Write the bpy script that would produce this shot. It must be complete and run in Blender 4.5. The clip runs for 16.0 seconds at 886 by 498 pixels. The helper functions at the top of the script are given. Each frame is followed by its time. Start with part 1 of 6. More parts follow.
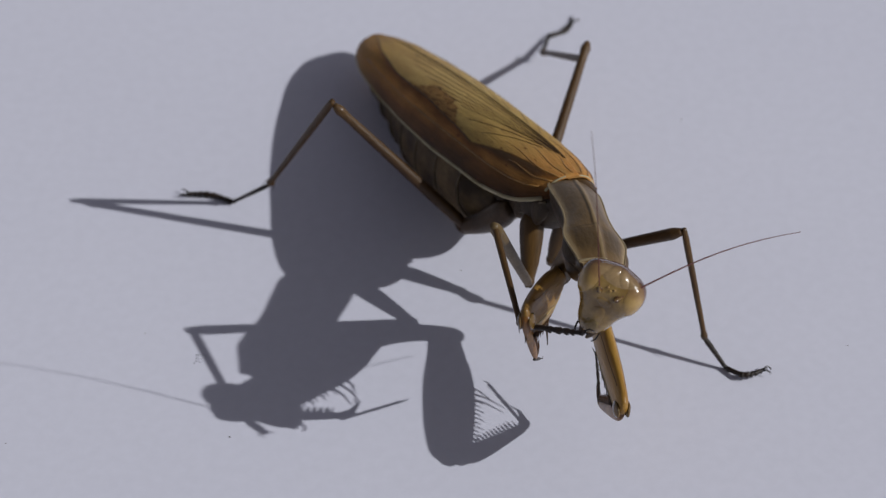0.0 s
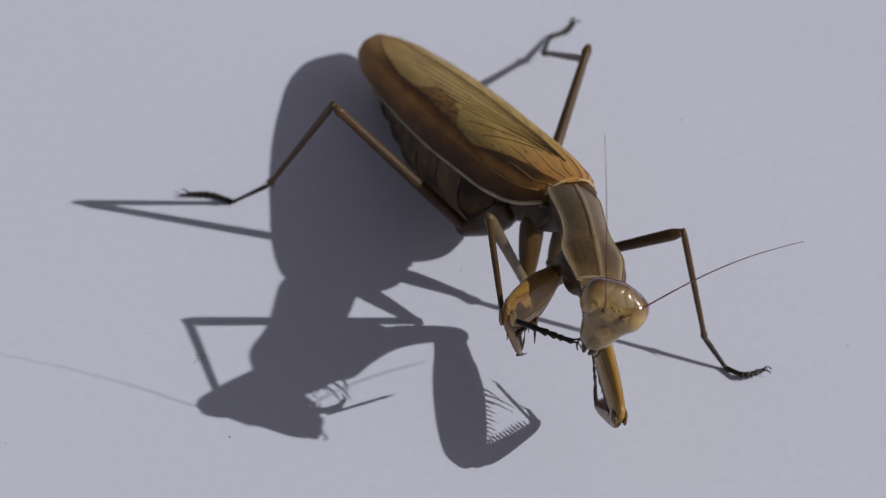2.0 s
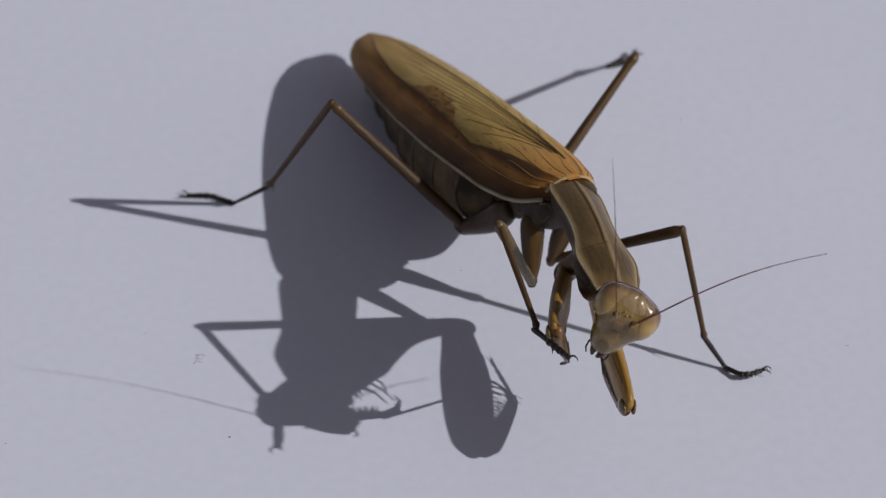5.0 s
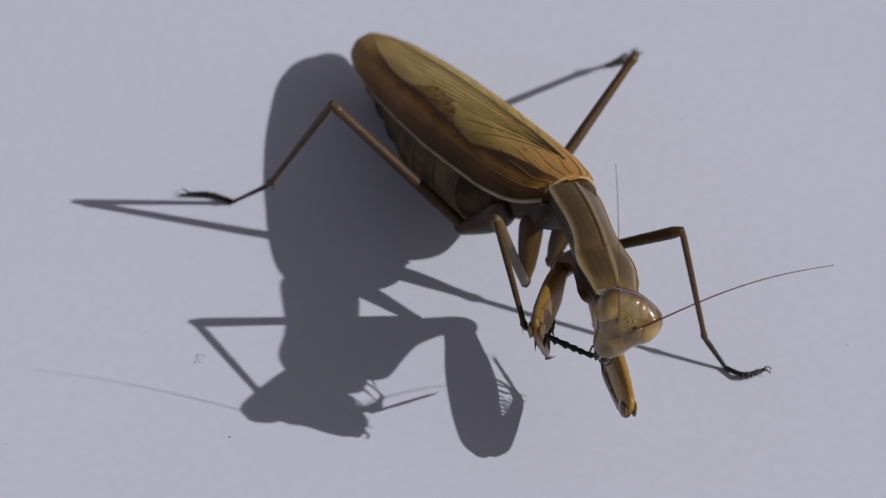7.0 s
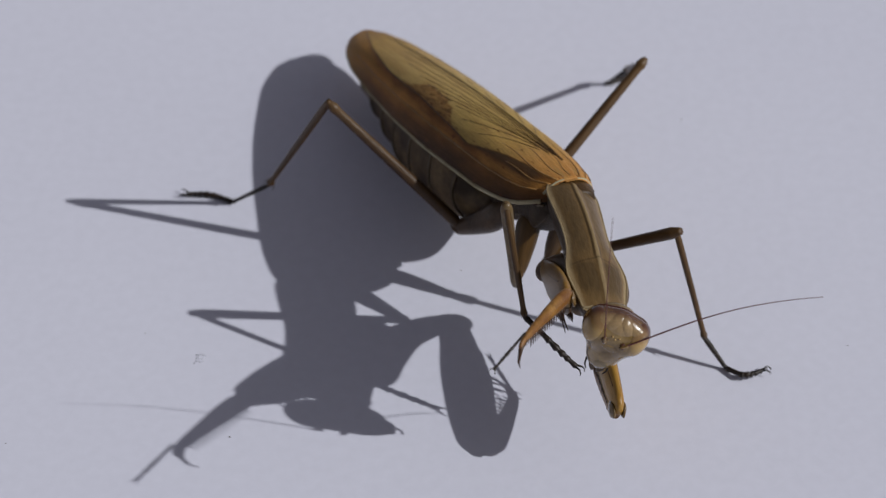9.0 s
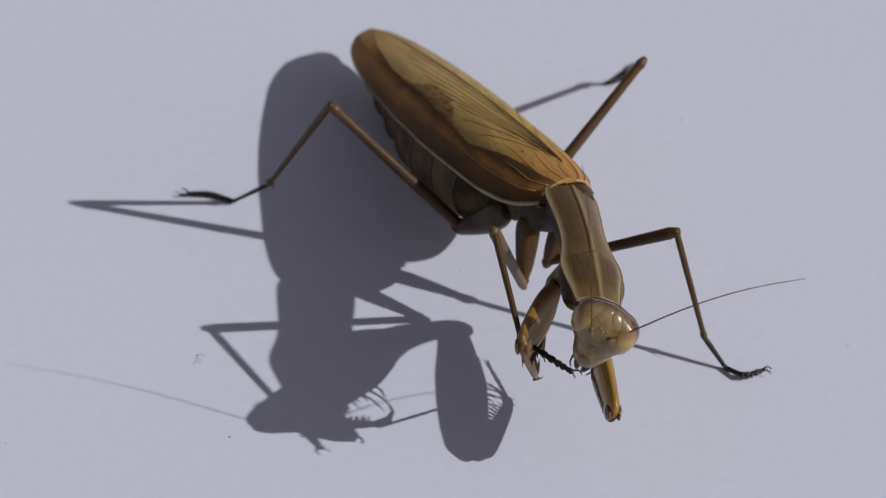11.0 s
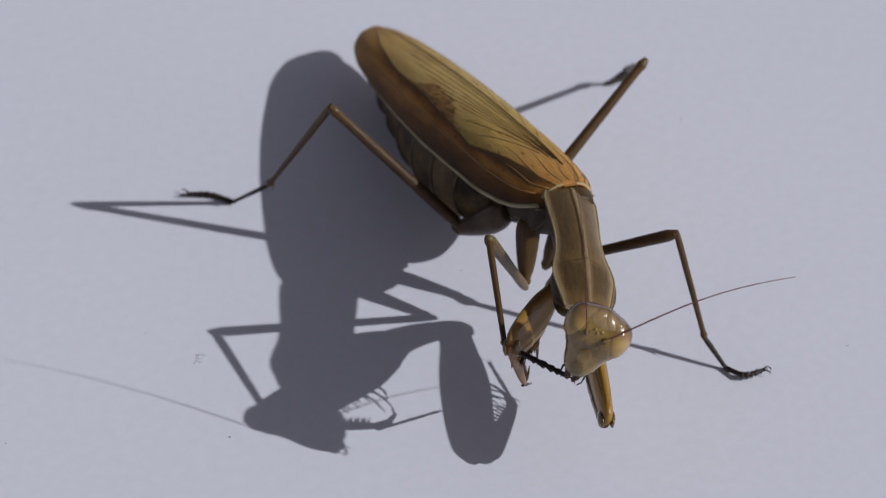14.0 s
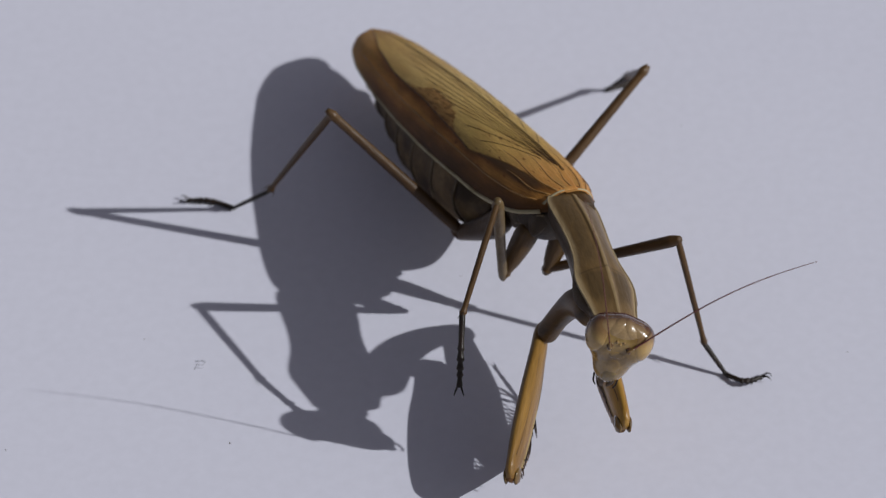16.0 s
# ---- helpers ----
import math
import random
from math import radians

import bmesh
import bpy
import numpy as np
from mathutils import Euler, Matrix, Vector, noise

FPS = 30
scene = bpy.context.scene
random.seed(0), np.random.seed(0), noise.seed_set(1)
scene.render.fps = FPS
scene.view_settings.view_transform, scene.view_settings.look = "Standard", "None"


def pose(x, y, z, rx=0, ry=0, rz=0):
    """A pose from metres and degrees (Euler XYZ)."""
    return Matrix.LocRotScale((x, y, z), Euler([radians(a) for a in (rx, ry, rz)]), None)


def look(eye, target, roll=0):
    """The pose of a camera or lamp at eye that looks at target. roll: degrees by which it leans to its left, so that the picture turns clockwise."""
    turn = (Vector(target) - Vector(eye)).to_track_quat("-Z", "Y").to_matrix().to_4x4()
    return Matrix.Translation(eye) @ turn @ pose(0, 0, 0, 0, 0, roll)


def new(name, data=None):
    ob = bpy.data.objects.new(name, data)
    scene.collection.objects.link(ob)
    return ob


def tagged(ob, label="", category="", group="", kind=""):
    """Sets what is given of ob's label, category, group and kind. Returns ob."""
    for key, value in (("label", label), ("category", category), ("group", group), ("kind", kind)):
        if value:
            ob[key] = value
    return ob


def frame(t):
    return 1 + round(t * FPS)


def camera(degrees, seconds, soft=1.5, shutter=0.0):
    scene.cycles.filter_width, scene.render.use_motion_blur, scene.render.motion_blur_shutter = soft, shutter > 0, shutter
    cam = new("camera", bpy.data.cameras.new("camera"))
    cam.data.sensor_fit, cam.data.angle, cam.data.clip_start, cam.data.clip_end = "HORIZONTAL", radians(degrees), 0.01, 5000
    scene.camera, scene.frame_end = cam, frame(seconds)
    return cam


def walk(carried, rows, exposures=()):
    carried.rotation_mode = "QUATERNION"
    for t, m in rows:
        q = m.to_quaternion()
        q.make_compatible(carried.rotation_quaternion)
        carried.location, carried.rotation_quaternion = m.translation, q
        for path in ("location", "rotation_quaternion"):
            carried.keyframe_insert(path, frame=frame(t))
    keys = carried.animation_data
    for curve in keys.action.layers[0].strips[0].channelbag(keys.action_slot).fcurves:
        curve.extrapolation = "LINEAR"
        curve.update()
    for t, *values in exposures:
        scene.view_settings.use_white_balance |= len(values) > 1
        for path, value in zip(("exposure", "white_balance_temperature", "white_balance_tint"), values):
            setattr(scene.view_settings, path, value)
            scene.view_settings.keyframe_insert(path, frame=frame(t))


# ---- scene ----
from mathutils import Quaternion

MM = 0.001
EL = radians(44)
REACH = 301.5 * MM

cam = camera(16, 16.0, soft=1.3)
cam.data.dof.use_dof, cam.data.dof.focus_distance, cam.data.dof.aperture_fstop = True, 0.274, 44


def aimed(dip):
    """The camera's pose; dip: degrees by which it is tipped up."""
    eye = Vector((0, -REACH * math.cos(EL), REACH * math.sin(EL)))
    way = Vector((0, math.cos(EL - radians(dip)), -math.sin(EL - radians(dip))))
    return look(eye, eye + way)


walk(cam, [(0, aimed(0)), (14.0, aimed(0)), (14.3, aimed(0.02)), (14.5, aimed(0.031)), (15.0, aimed(0.022)),
           (15.3, aimed(0.10)), (15.5, aimed(0.174)), (15.8, aimed(0.045)), (16.0, aimed(0.113))],
     exposures=[(0, -0.11), (8.0, -0.11), (8.45, -0.02), (16.0, -0.02)])

# ---- light: a low clear sun from the side, blue sky ----
SHADE = Vector((-1.35, 0.372, -1.0))
world = bpy.data.worlds.new("sky")
scene.world = world
world.use_nodes = True
wn = world.node_tree.nodes
sky = wn.new("ShaderNodeTexSky")
sky.sky_type = "NISHITA"
sky.sun_disc = False
sky.air_density, sky.dust_density, sky.ozone_density = 1.0, 1.0, 1.0
sky.sun_elevation = radians(35.5)
sky.sun_rotation = math.atan2(1.35, -0.372)
wn["Background"].inputs["Strength"].default_value = 0.045
pale = wn.new("ShaderNodeHueSaturation")
pale.inputs["Hue"].default_value, pale.inputs["Saturation"].default_value = 0.555, 0.32
world.node_tree.links.new(sky.outputs["Color"], pale.inputs["Color"])
world.node_tree.links.new(pale.outputs["Color"], wn["Background"].inputs["Color"])
sun = new("sun", bpy.data.lights.new("sun", "SUN"))
sun.data.energy, sun.data.angle, sun.data.color = 3.0, radians(0.55), (0.975, 0.985, 0.995)
sun.matrix_world = look(-SHADE, (0, 0, 0))


# ---- materials ----
def material(name, base, rough=0.5, other=None, scale=400.0, grain=0.25, bump=0.15, coat=0.0, detail=4000.0, stretch=(1, 1, 1), spread=(0.35, 0.7)):
    """A procedural surface: two colours mixed by a broad noise, a fine grain, and a fine relief."""
    m = bpy.data.materials.new(name)
    m.use_nodes = True
    n, l = m.node_tree.nodes, m.node_tree.links
    b = n["Principled BSDF"]
    co = n.new("ShaderNodeTexCoord")
    mp = n.new("ShaderNodeMapping")
    mp.inputs["Scale"].default_value = stretch
    l.new(co.outputs["Object"], mp.inputs["Vector"])
    broad = n.new("ShaderNodeTexNoise")
    broad.inputs["Scale"].default_value, broad.inputs["Detail"].default_value = scale, 5
    fine = n.new("ShaderNodeTexNoise")
    fine.inputs["Scale"].default_value, fine.inputs["Detail"].default_value = detail, 3
    for t in (broad, fine):
        l.new(mp.outputs["Vector"], t.inputs["Vector"])
    ramp = n.new("ShaderNodeMapRange")
    ramp.inputs["From Min"].default_value, ramp.inputs["From Max"].default_value = spread
    l.new(broad.outputs["Fac"], ramp.inputs["Value"])
    mix = n.new("ShaderNodeMix")
    mix.data_type = "RGBA"
    mix.inputs["A"].default_value = (*base, 1)
    mix.inputs["B"].default_value = (*(other or [c * 0.7 for c in base]), 1)
    l.new(ramp.outputs["Result"], mix.inputs["Factor"])
    speck = n.new("ShaderNodeMix")
    speck.data_type, speck.blend_type = "RGBA", "MULTIPLY"
    speck.inputs["Factor"].default_value = grain
    l.new(mix.outputs["Result"], speck.inputs["A"])
    grey = n.new("ShaderNodeMapRange")
    grey.inputs["From Min"].default_value, grey.inputs["From Max"].default_value = 0.3, 0.7
    grey.inputs["To Min"].default_value, grey.inputs["To Max"].default_value = 0.45, 1.25
    l.new(fine.outputs["Fac"], grey.inputs["Value"])
    l.new(grey.outputs["Result"], speck.inputs["B"])
    l.new(speck.outputs["Result"], b.inputs["Base Color"])
    b.inputs["Roughness"].default_value = rough
    b.inputs["Specular IOR Level"].default_value = 0.3
    b.inputs["Coat Weight"].default_value = coat
    b.inputs["Coat Roughness"].default_value = 0.15
    if bump:
        bp = n.new("ShaderNodeBump")
        bp.inputs["Strength"].default_value = bump
        bp.inputs["Distance"].default_value = 0.00014
        l.new(fine.outputs["Fac"], bp.inputs["Height"])
        l.new(bp.outputs["Normal"], b.inputs["Normal"])
    return m


class Paint:
    """Helps to mix pigments by the two coordinates laid over a surface."""

    def __init__(self, m):
        self.n, self.l = m.node_tree.nodes, m.node_tree.links
        uv = self.n.new("ShaderNodeUVMap")
        sep = self.n.new("ShaderNodeSeparateXYZ")
        self.l.new(uv.outputs["UV"], sep.inputs["Vector"])
        self.uv, self.u, self.v = uv.outputs["UV"], sep.outputs["X"], sep.outputs["Y"]

    def put(self, v, sock):
        if isinstance(v, tuple):
            sock.default_value = (*v, 1)
        elif isinstance(v, (int, float)):
            sock.default_value = v
        else:
            self.l.new(v, sock)

    def sums(self, kind, a, b, c=0.0):
        x = self.n.new("ShaderNodeMath")
        x.operation = kind
        for i, v in enumerate((a, b, c)):
            self.put(v, x.inputs[i])
        return x.outputs["Value"]

    def noise(self, sx, sy, detail, ox=0.0):
        mp = self.n.new("ShaderNodeMapping")
        mp.inputs["Scale"].default_value, mp.inputs["Location"].default_value = (sx, sy, 1), (ox, 0, 0)
        self.l.new(self.uv, mp.inputs["Vector"])
        t = self.n.new("ShaderNodeTexNoise")
        t.inputs["Scale"].default_value, t.inputs["Detail"].default_value = 1.0, detail
        self.l.new(mp.outputs["Vector"], t.inputs["Vector"])
        return t.outputs["Fac"]

    def mixed(self, kind, a, b, fac):
        x = self.n.new("ShaderNodeMix")
        x.data_type, x.blend_type = "RGBA", kind
        for sock, v in (("A", a), ("B", b), ("Factor", fac)):
            self.put(v, x.inputs[sock])
        return x.outputs["Result"]

    def ranged(self, v, f0, f1, t0=0.0, t1=1.0):
        r = self.n.new("ShaderNodeMapRange")
        r.interpolation_type = "SMOOTHSTEP"
        r.inputs["From Min"].default_value, r.inputs["From Max"].default_value = f0, f1
        r.inputs["To Min"].default_value, r.inputs["To Max"].default_value = t0, t1
        self.l.new(v, r.inputs["Value"])
        return r.outputs["Result"]

    def ramp(self, v, stops):
        x = self.n.new("ShaderNodeValToRGB")
        r = x.color_ramp
        for i, (p, c) in enumerate(stops):
            e = r.elements[i] if i < 2 else r.elements.new(p)
            if i < 2:
                e.position = p
        for e, (p, c) in zip(r.elements, sorted(stops, key=lambda q: q[0])):
            e.position = p
            e.color = (*c, 1) if isinstance(c, tuple) else (c, c, c, 1)
        self.l.new(v, x.inputs["Fac"])
        return x.outputs["Color"]


def wing_material():
    """Tegmen: straw-coloured rear field with a ragged brown patch, dark brown front field along a light ridge, orange root."""
    m = material("tegmen", (1.0, 1.0, 1.0), 0.5, (0.78, 0.74, 0.7), 900.0, 0.3, 0.4, 0.0, 5200.0, (0.2, 1.5, 1.5), (0.35, 0.68))
    n, l = m.node_tree.nodes, m.node_tree.links
    b = n["Principled BSDF"]
    b.inputs["Specular IOR Level"].default_value = 0.12
    speck = b.inputs["Base Color"].links[0].from_node
    p = Paint(m)
    border = p.ramp(p.u, ((0.0, 0.43), (0.04, 0.46), (0.11, 0.46), (0.19, 0.55), (0.27, 0.66), (0.30, 0.69), (0.35, 0.66), (0.45, 0.62), (0.55, 0.585), (0.72, 0.58), (0.85, 0.46), (0.95, 0.26), (1.0, 0.14)))
    rough = p.sums("MULTIPLY_ADD", p.noise(34.0, 14.0, 4), 0.05, -0.025)
    past = p.sums("ADD", p.sums("SUBTRACT", p.v, border), rough)
    # rear field: orange root, greenish yellow middle, straw, brown tip
    shifted = p.sums("MULTIPLY_ADD", p.noise(5.0, 4.0, 3), 0.10, p.sums("ADD", p.u, -0.05))
    field = p.ramp(shifted, ((0.0, (0.56, 0.255, 0.07)), (0.10, (0.60, 0.31, 0.09)), (0.20, (0.62, 0.39, 0.115)), (0.33, (0.56, 0.385, 0.12)), (0.5, (0.60, 0.42, 0.15)), (0.75, (0.58, 0.395, 0.15)), (0.88, (0.58, 0.37, 0.12)), (1.0, (0.42, 0.22, 0.065))))
    field = p.mixed("MIX", field, (0.44, 0.27, 0.085), p.ranged(p.noise(9.0, 7.0, 3, 2.0), 0.42, 0.66, 0.0, 0.55))
    # the band between the two fields: a dark hem, then brown up to the ridge
    band = p.ramp(past, ((0.0, (0.10, 0.042, 0.012)), (0.03, (0.22, 0.090, 0.022)), (0.09, (0.37, 0.158, 0.038)), (0.17, (0.50, 0.235, 0.058))))
    col = p.mixed("MIX", field, band, p.ranged(past, -0.022, 0.016))
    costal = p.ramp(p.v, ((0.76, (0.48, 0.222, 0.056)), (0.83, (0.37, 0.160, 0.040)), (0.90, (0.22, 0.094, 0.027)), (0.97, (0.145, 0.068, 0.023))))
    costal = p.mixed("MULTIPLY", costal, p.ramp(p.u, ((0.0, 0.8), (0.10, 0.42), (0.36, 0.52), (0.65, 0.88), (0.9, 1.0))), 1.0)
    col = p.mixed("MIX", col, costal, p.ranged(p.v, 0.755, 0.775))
    col = p.mixed("MULTIPLY", col, p.ranged(p.noise(12.0, 6.0, 4, 7.0), 0.30, 0.70, 0.62, 1.30), p.ranged(past, -0.02, 0.04, 0.0, 0.7))
    tip = p.sums("MULTIPLY", p.ranged(p.u, 0.72, 0.97, 0.0, 0.85), p.ranged(past, -0.03, 0.06))
    col = p.mixed("MIX", col, (0.46, 0.25, 0.07), tip)
    # smoky streak above the ridge, near the root
    smoke = p.sums("MULTIPLY", p.sums("MULTIPLY", p.ranged(past, -0.01, 0.02), p.ranged(p.v, 0.71, 0.61)), p.sums("MULTIPLY", p.ranged(p.u, 0.34, 0.24), p.ranged(p.u, 0.02, 0.07, 0.0, 0.9)))
    col = p.mixed("MIX", col, (0.085, 0.05, 0.026), smoke)
    # ragged patch between the border and the veins
    wide = p.ramp(p.u, ((0.34, 0.0), (0.39, 0.04), (0.43, 0.20), (0.49, 0.26), (0.57, 0.21), (0.61, 0.06), (0.67, 0.0)))
    over = p.sums("ADD", p.sums("ADD", past, wide), p.sums("MULTIPLY_ADD", p.noise(40.0, 20.0, 5, 3.0), 0.22, -0.11))
    patch = p.sums("MULTIPLY", p.sums("MULTIPLY", p.ranged(over, 0.0, 0.03), p.ranged(past, 0.012, -0.012)), p.ranged(wide, 0.005, 0.04, 0.0, 0.9))
    col = p.mixed("MIX", col, p.mixed("MIX", (0.38, 0.20, 0.065), (0.12, 0.052, 0.018), p.ranged(p.noise(46.0, 22.0, 4, 9.0), 0.46, 0.60)), patch)
    # scattered brown spots
    spots = p.sums("MULTIPLY", p.ranged(p.noise(44.0, 20.0, 2, 5.0), 0.63, 0.69, 0.0, 0.85), p.sums("MULTIPLY", p.ranged(p.v, 0.12, 0.28), p.ranged(p.u, 0.66, 0.5)))
    col = p.mixed("MIX", col, (0.16, 0.06, 0.018), spots)
    # fine lengthwise streaks and a net of tiny cells
    col = p.mixed("MULTIPLY", col, p.ranged(p.noise(7.0, 150.0, 2), 0.35, 0.65, 0.6, 1.2), 0.55)
    cell = n.new("ShaderNodeTexVoronoi")
    cell.feature = "DISTANCE_TO_EDGE"
    mp = n.new("ShaderNodeMapping")
    mp.inputs["Scale"].default_value = (105.0, 52.0, 1)
    l.new(p.uv, mp.inputs["Vector"])
    l.new(mp.outputs["Vector"], cell.inputs["Vector"])
    cell.inputs["Scale"].default_value = 1.0
    col = p.mixed("MULTIPLY", col, p.ranged(cell.outputs["Distance"], 0.02, 0.14, 0.5, 1.05), 0.22)
    grain = speck.inputs["A"].links[0].from_socket
    l.new(p.mixed("MULTIPLY", col, grain, 0.5), speck.inputs["A"])
    return see_through(m, (0.6, 0.29, 0.08), 0.12)


def see_through(m, colour, share):
    """Lets some light pass through a thin skin."""
    n, l = m.node_tree.nodes, m.node_tree.links
    thin = n.new("ShaderNodeBsdfTranslucent")
    thin.inputs["Color"].default_value = (*colour, 1)
    both = n.new("ShaderNodeMixShader")
    both.inputs["Fac"].default_value = share
    l.new(n["Principled BSDF"].outputs["BSDF"], both.inputs[1])
    l.new(thin.outputs["BSDF"], both.inputs[2])
    l.new(both.outputs["Shader"], n["Material Output"].inputs["Surface"])
    return m


def tint(m, axis, stops, colour):
    """Lays a second pigment over a surface, by the place along one axis of the thing, or a stop's own (millimetres, strength)."""
    n, l = m.node_tree.nodes, m.node_tree.links
    speck = n["Principled BSDF"].inputs["Base Color"].links[0].from_node
    sep = n.new("ShaderNodeSeparateXYZ")
    l.new(n["Texture Coordinate"].outputs["Object"], sep.inputs["Vector"])
    last = None
    for f0, f1, most, *own in stops:
        r = n.new("ShaderNodeMapRange")
        r.interpolation_type = "SMOOTHSTEP"
        r.inputs["From Min"].default_value, r.inputs["From Max"].default_value = f0 * MM, f1 * MM
        r.inputs["To Max"].default_value = most
        l.new(sep.outputs[own[0] if own else axis], r.inputs["Value"])
        if last is None:
            last = r.outputs["Result"]
        else:
            mul = n.new("ShaderNodeMath")
            mul.operation = "MULTIPLY"
            l.new(last, mul.inputs[0])
            l.new(r.outputs["Result"], mul.inputs[1])
            last = mul.outputs["Value"]
    x = n.new("ShaderNodeMix")
    x.data_type = "RGBA"
    x.inputs["B"].default_value = (*colour, 1)
    l.new(speck.inputs["A"].links[0].from_socket, x.inputs["A"])
    l.new(last, x.inputs["Factor"])
    l.new(x.outputs["Result"], speck.inputs["A"])
    return m


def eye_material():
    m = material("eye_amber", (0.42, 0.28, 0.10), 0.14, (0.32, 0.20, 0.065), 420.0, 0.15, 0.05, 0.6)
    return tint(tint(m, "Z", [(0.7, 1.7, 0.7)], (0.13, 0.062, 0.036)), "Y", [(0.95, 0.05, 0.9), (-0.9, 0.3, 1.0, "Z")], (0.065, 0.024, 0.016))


def shield_material():
    """Pronotum: olive brown with lengthwise streaks, a pale keel between dark lines, dark cheeks before the cross groove."""
    m = material("shield_brown", (0.178, 0.109, 0.043), 0.40, (0.116, 0.069, 0.026), 300.0, 0.3, 0.4, 0.08, 2600.0, (0.4, 1.0, 1.0), (0.30, 0.70))
    n, l = m.node_tree.nodes, m.node_tree.links
    speck = n["Principled BSDF"].inputs["Base Color"].links[0].from_node
    p = Paint(m)
    off = p.sums("ABSOLUTE", p.sums("MULTIPLY_ADD", p.v, 2.4, -1.2), 0.0)
    hind = p.ranged(p.u, 0.63, 0.58)
    col = speck.inputs["A"].links[0].from_socket
    drift = p.sums("MULTIPLY_ADD", p.noise(6.0, 9.0, 3), 0.3, p.sums("ADD", off, -0.15))
    streak = p.sums("MULTIPLY", p.ranged(drift, 0.16, 0.30), p.ranged(drift, 0.80, 0.55))
    col = p.mixed("MIX", col, (0.095, 0.06, 0.026), p.sums("MULTIPLY", streak, p.ranged(p.u, 0.62, 0.5, 0.0, 0.75)))
    cheek = p.sums("MULTIPLY", p.sums("MULTIPLY", p.ranged(drift, 0.10, 0.22), p.ranged(drift, 0.86, 0.70)), p.sums("MULTIPLY", p.ranged(p.u, 0.625, 0.665, 0.0, 0.8), p.ranged(p.u, 0.90, 0.80)))
    col = p.mixed("MIX", col, (0.065, 0.04, 0.016), cheek)
    col = p.mixed("MIX", col, (0.05, 0.03, 0.011), p.sums("MULTIPLY", p.sums("MULTIPLY", p.ranged(off, 0.07, 0.10), p.ranged(off, 0.17, 0.12)), p.sums("MULTIPLY", hind, 0.85)))
    col = p.mixed("MIX", col, (0.33, 0.245, 0.13), p.ranged(off, 0.09, 0.04, 0.0, 0.5))
    groove = p.sums("ABSOLUTE", p.sums("SUBTRACT", p.sums("MULTIPLY_ADD", off, -0.035, p.u), 0.615), 0.0)
    col = p.mixed("MIX", col, (0.045, 0.027, 0.010), p.ranged(groove, 0.010, 0.002, 0.0, 0.5))
    col = p.mixed("MIX", col, (0.33, 0.25, 0.14), p.sums("MULTIPLY", p.ranged(off, 0.80, 0.97, 0.0, 0.7), p.ranged(off, 1.06, 1.02)))
    col = p.mixed("MIX", col, (0.045, 0.026, 0.010), p.ranged(off, 1.05, 1.12))
    l.new(col, speck.inputs["A"])
    return m


PAPER = material("white_board", (0.69, 0.69, 0.785), 0.55, (0.675, 0.675, 0.77), 25.0, 0.05, 0.05, 0, 900.0)
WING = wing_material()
RIDGE = material("wing_ridge", (0.34, 0.175, 0.05), 0.45, (0.21, 0.10, 0.026), 500.0)
VEIN = material("wing_vein", (0.072, 0.036, 0.011), 0.5, (0.035, 0.015, 0.006), 600.0)
PALE = material("pale_edge", (0.4342, 0.3771, 0.2343), 0.45, (0.2972, 0.24, 0.1258), 500.0)
HEM = material("shield_hem", (0.30, 0.235, 0.135), 0.45, (0.15, 0.105, 0.055), 300.0)
BROWN = shield_material()
FLANK = material("thorax_flank", (0.022, 0.012, 0.0045), 0.55, (0.062, 0.036, 0.014), 420.0, 0.4, 0.5, 0.0)
COXA = material("coxa_brown", (0.036, 0.018, 0.0055), 0.42, (0.115, 0.06, 0.016), 420.0, 0.35, 0.3, 0.06, stretch=(0.15, 1.6, 1.6))
HIP = material("coxa_grey", (0.085, 0.05, 0.026), 0.42, (0.035, 0.019, 0.010), 380.0, 0.4, 0.4, 0.05)
BELLY = see_through(material("abdomen_grey", (0.155, 0.102, 0.046), 0.6, (0.035, 0.021, 0.010), 260.0, 0.5, 0.6, 0.0, 2400.0, (1, 1, 1), (0.38, 0.62)), (0.7, 0.40, 0.16), 0.1)
FOLD = material("abdomen_fold", (0.17, 0.125, 0.07), 0.55, (0.05, 0.033, 0.017), 420.0)
HEAD = material("head_olive", (0.165, 0.095, 0.024), 0.18, (0.29, 0.187, 0.060), 520.0, 0.25, 0.4, 0.75, 2600.0, (1, 1, 1), (0.4, 0.62))
HEAD = tint(tint(HEAD, "Z", [(-1.6, -4.4, 0.55)], (0.15, 0.082, 0.025)), "Y", [(0.7, -0.4, 0.9), (-0.6, 0.7, 1.0, "Z")], (0.07, 0.026, 0.018))
OLIVE = material("mouth_olive", (0.24, 0.165, 0.05), 0.2, (0.15, 0.095, 0.03), 600.0, 0.3, 0.3, 0.4)
MAROON = material("nape_maroon", (0.07, 0.026, 0.02), 0.3, (0.04, 0.018, 0.014), 600.0)
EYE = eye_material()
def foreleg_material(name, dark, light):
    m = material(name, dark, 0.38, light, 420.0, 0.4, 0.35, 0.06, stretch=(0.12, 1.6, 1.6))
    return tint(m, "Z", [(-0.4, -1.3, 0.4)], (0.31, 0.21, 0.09))


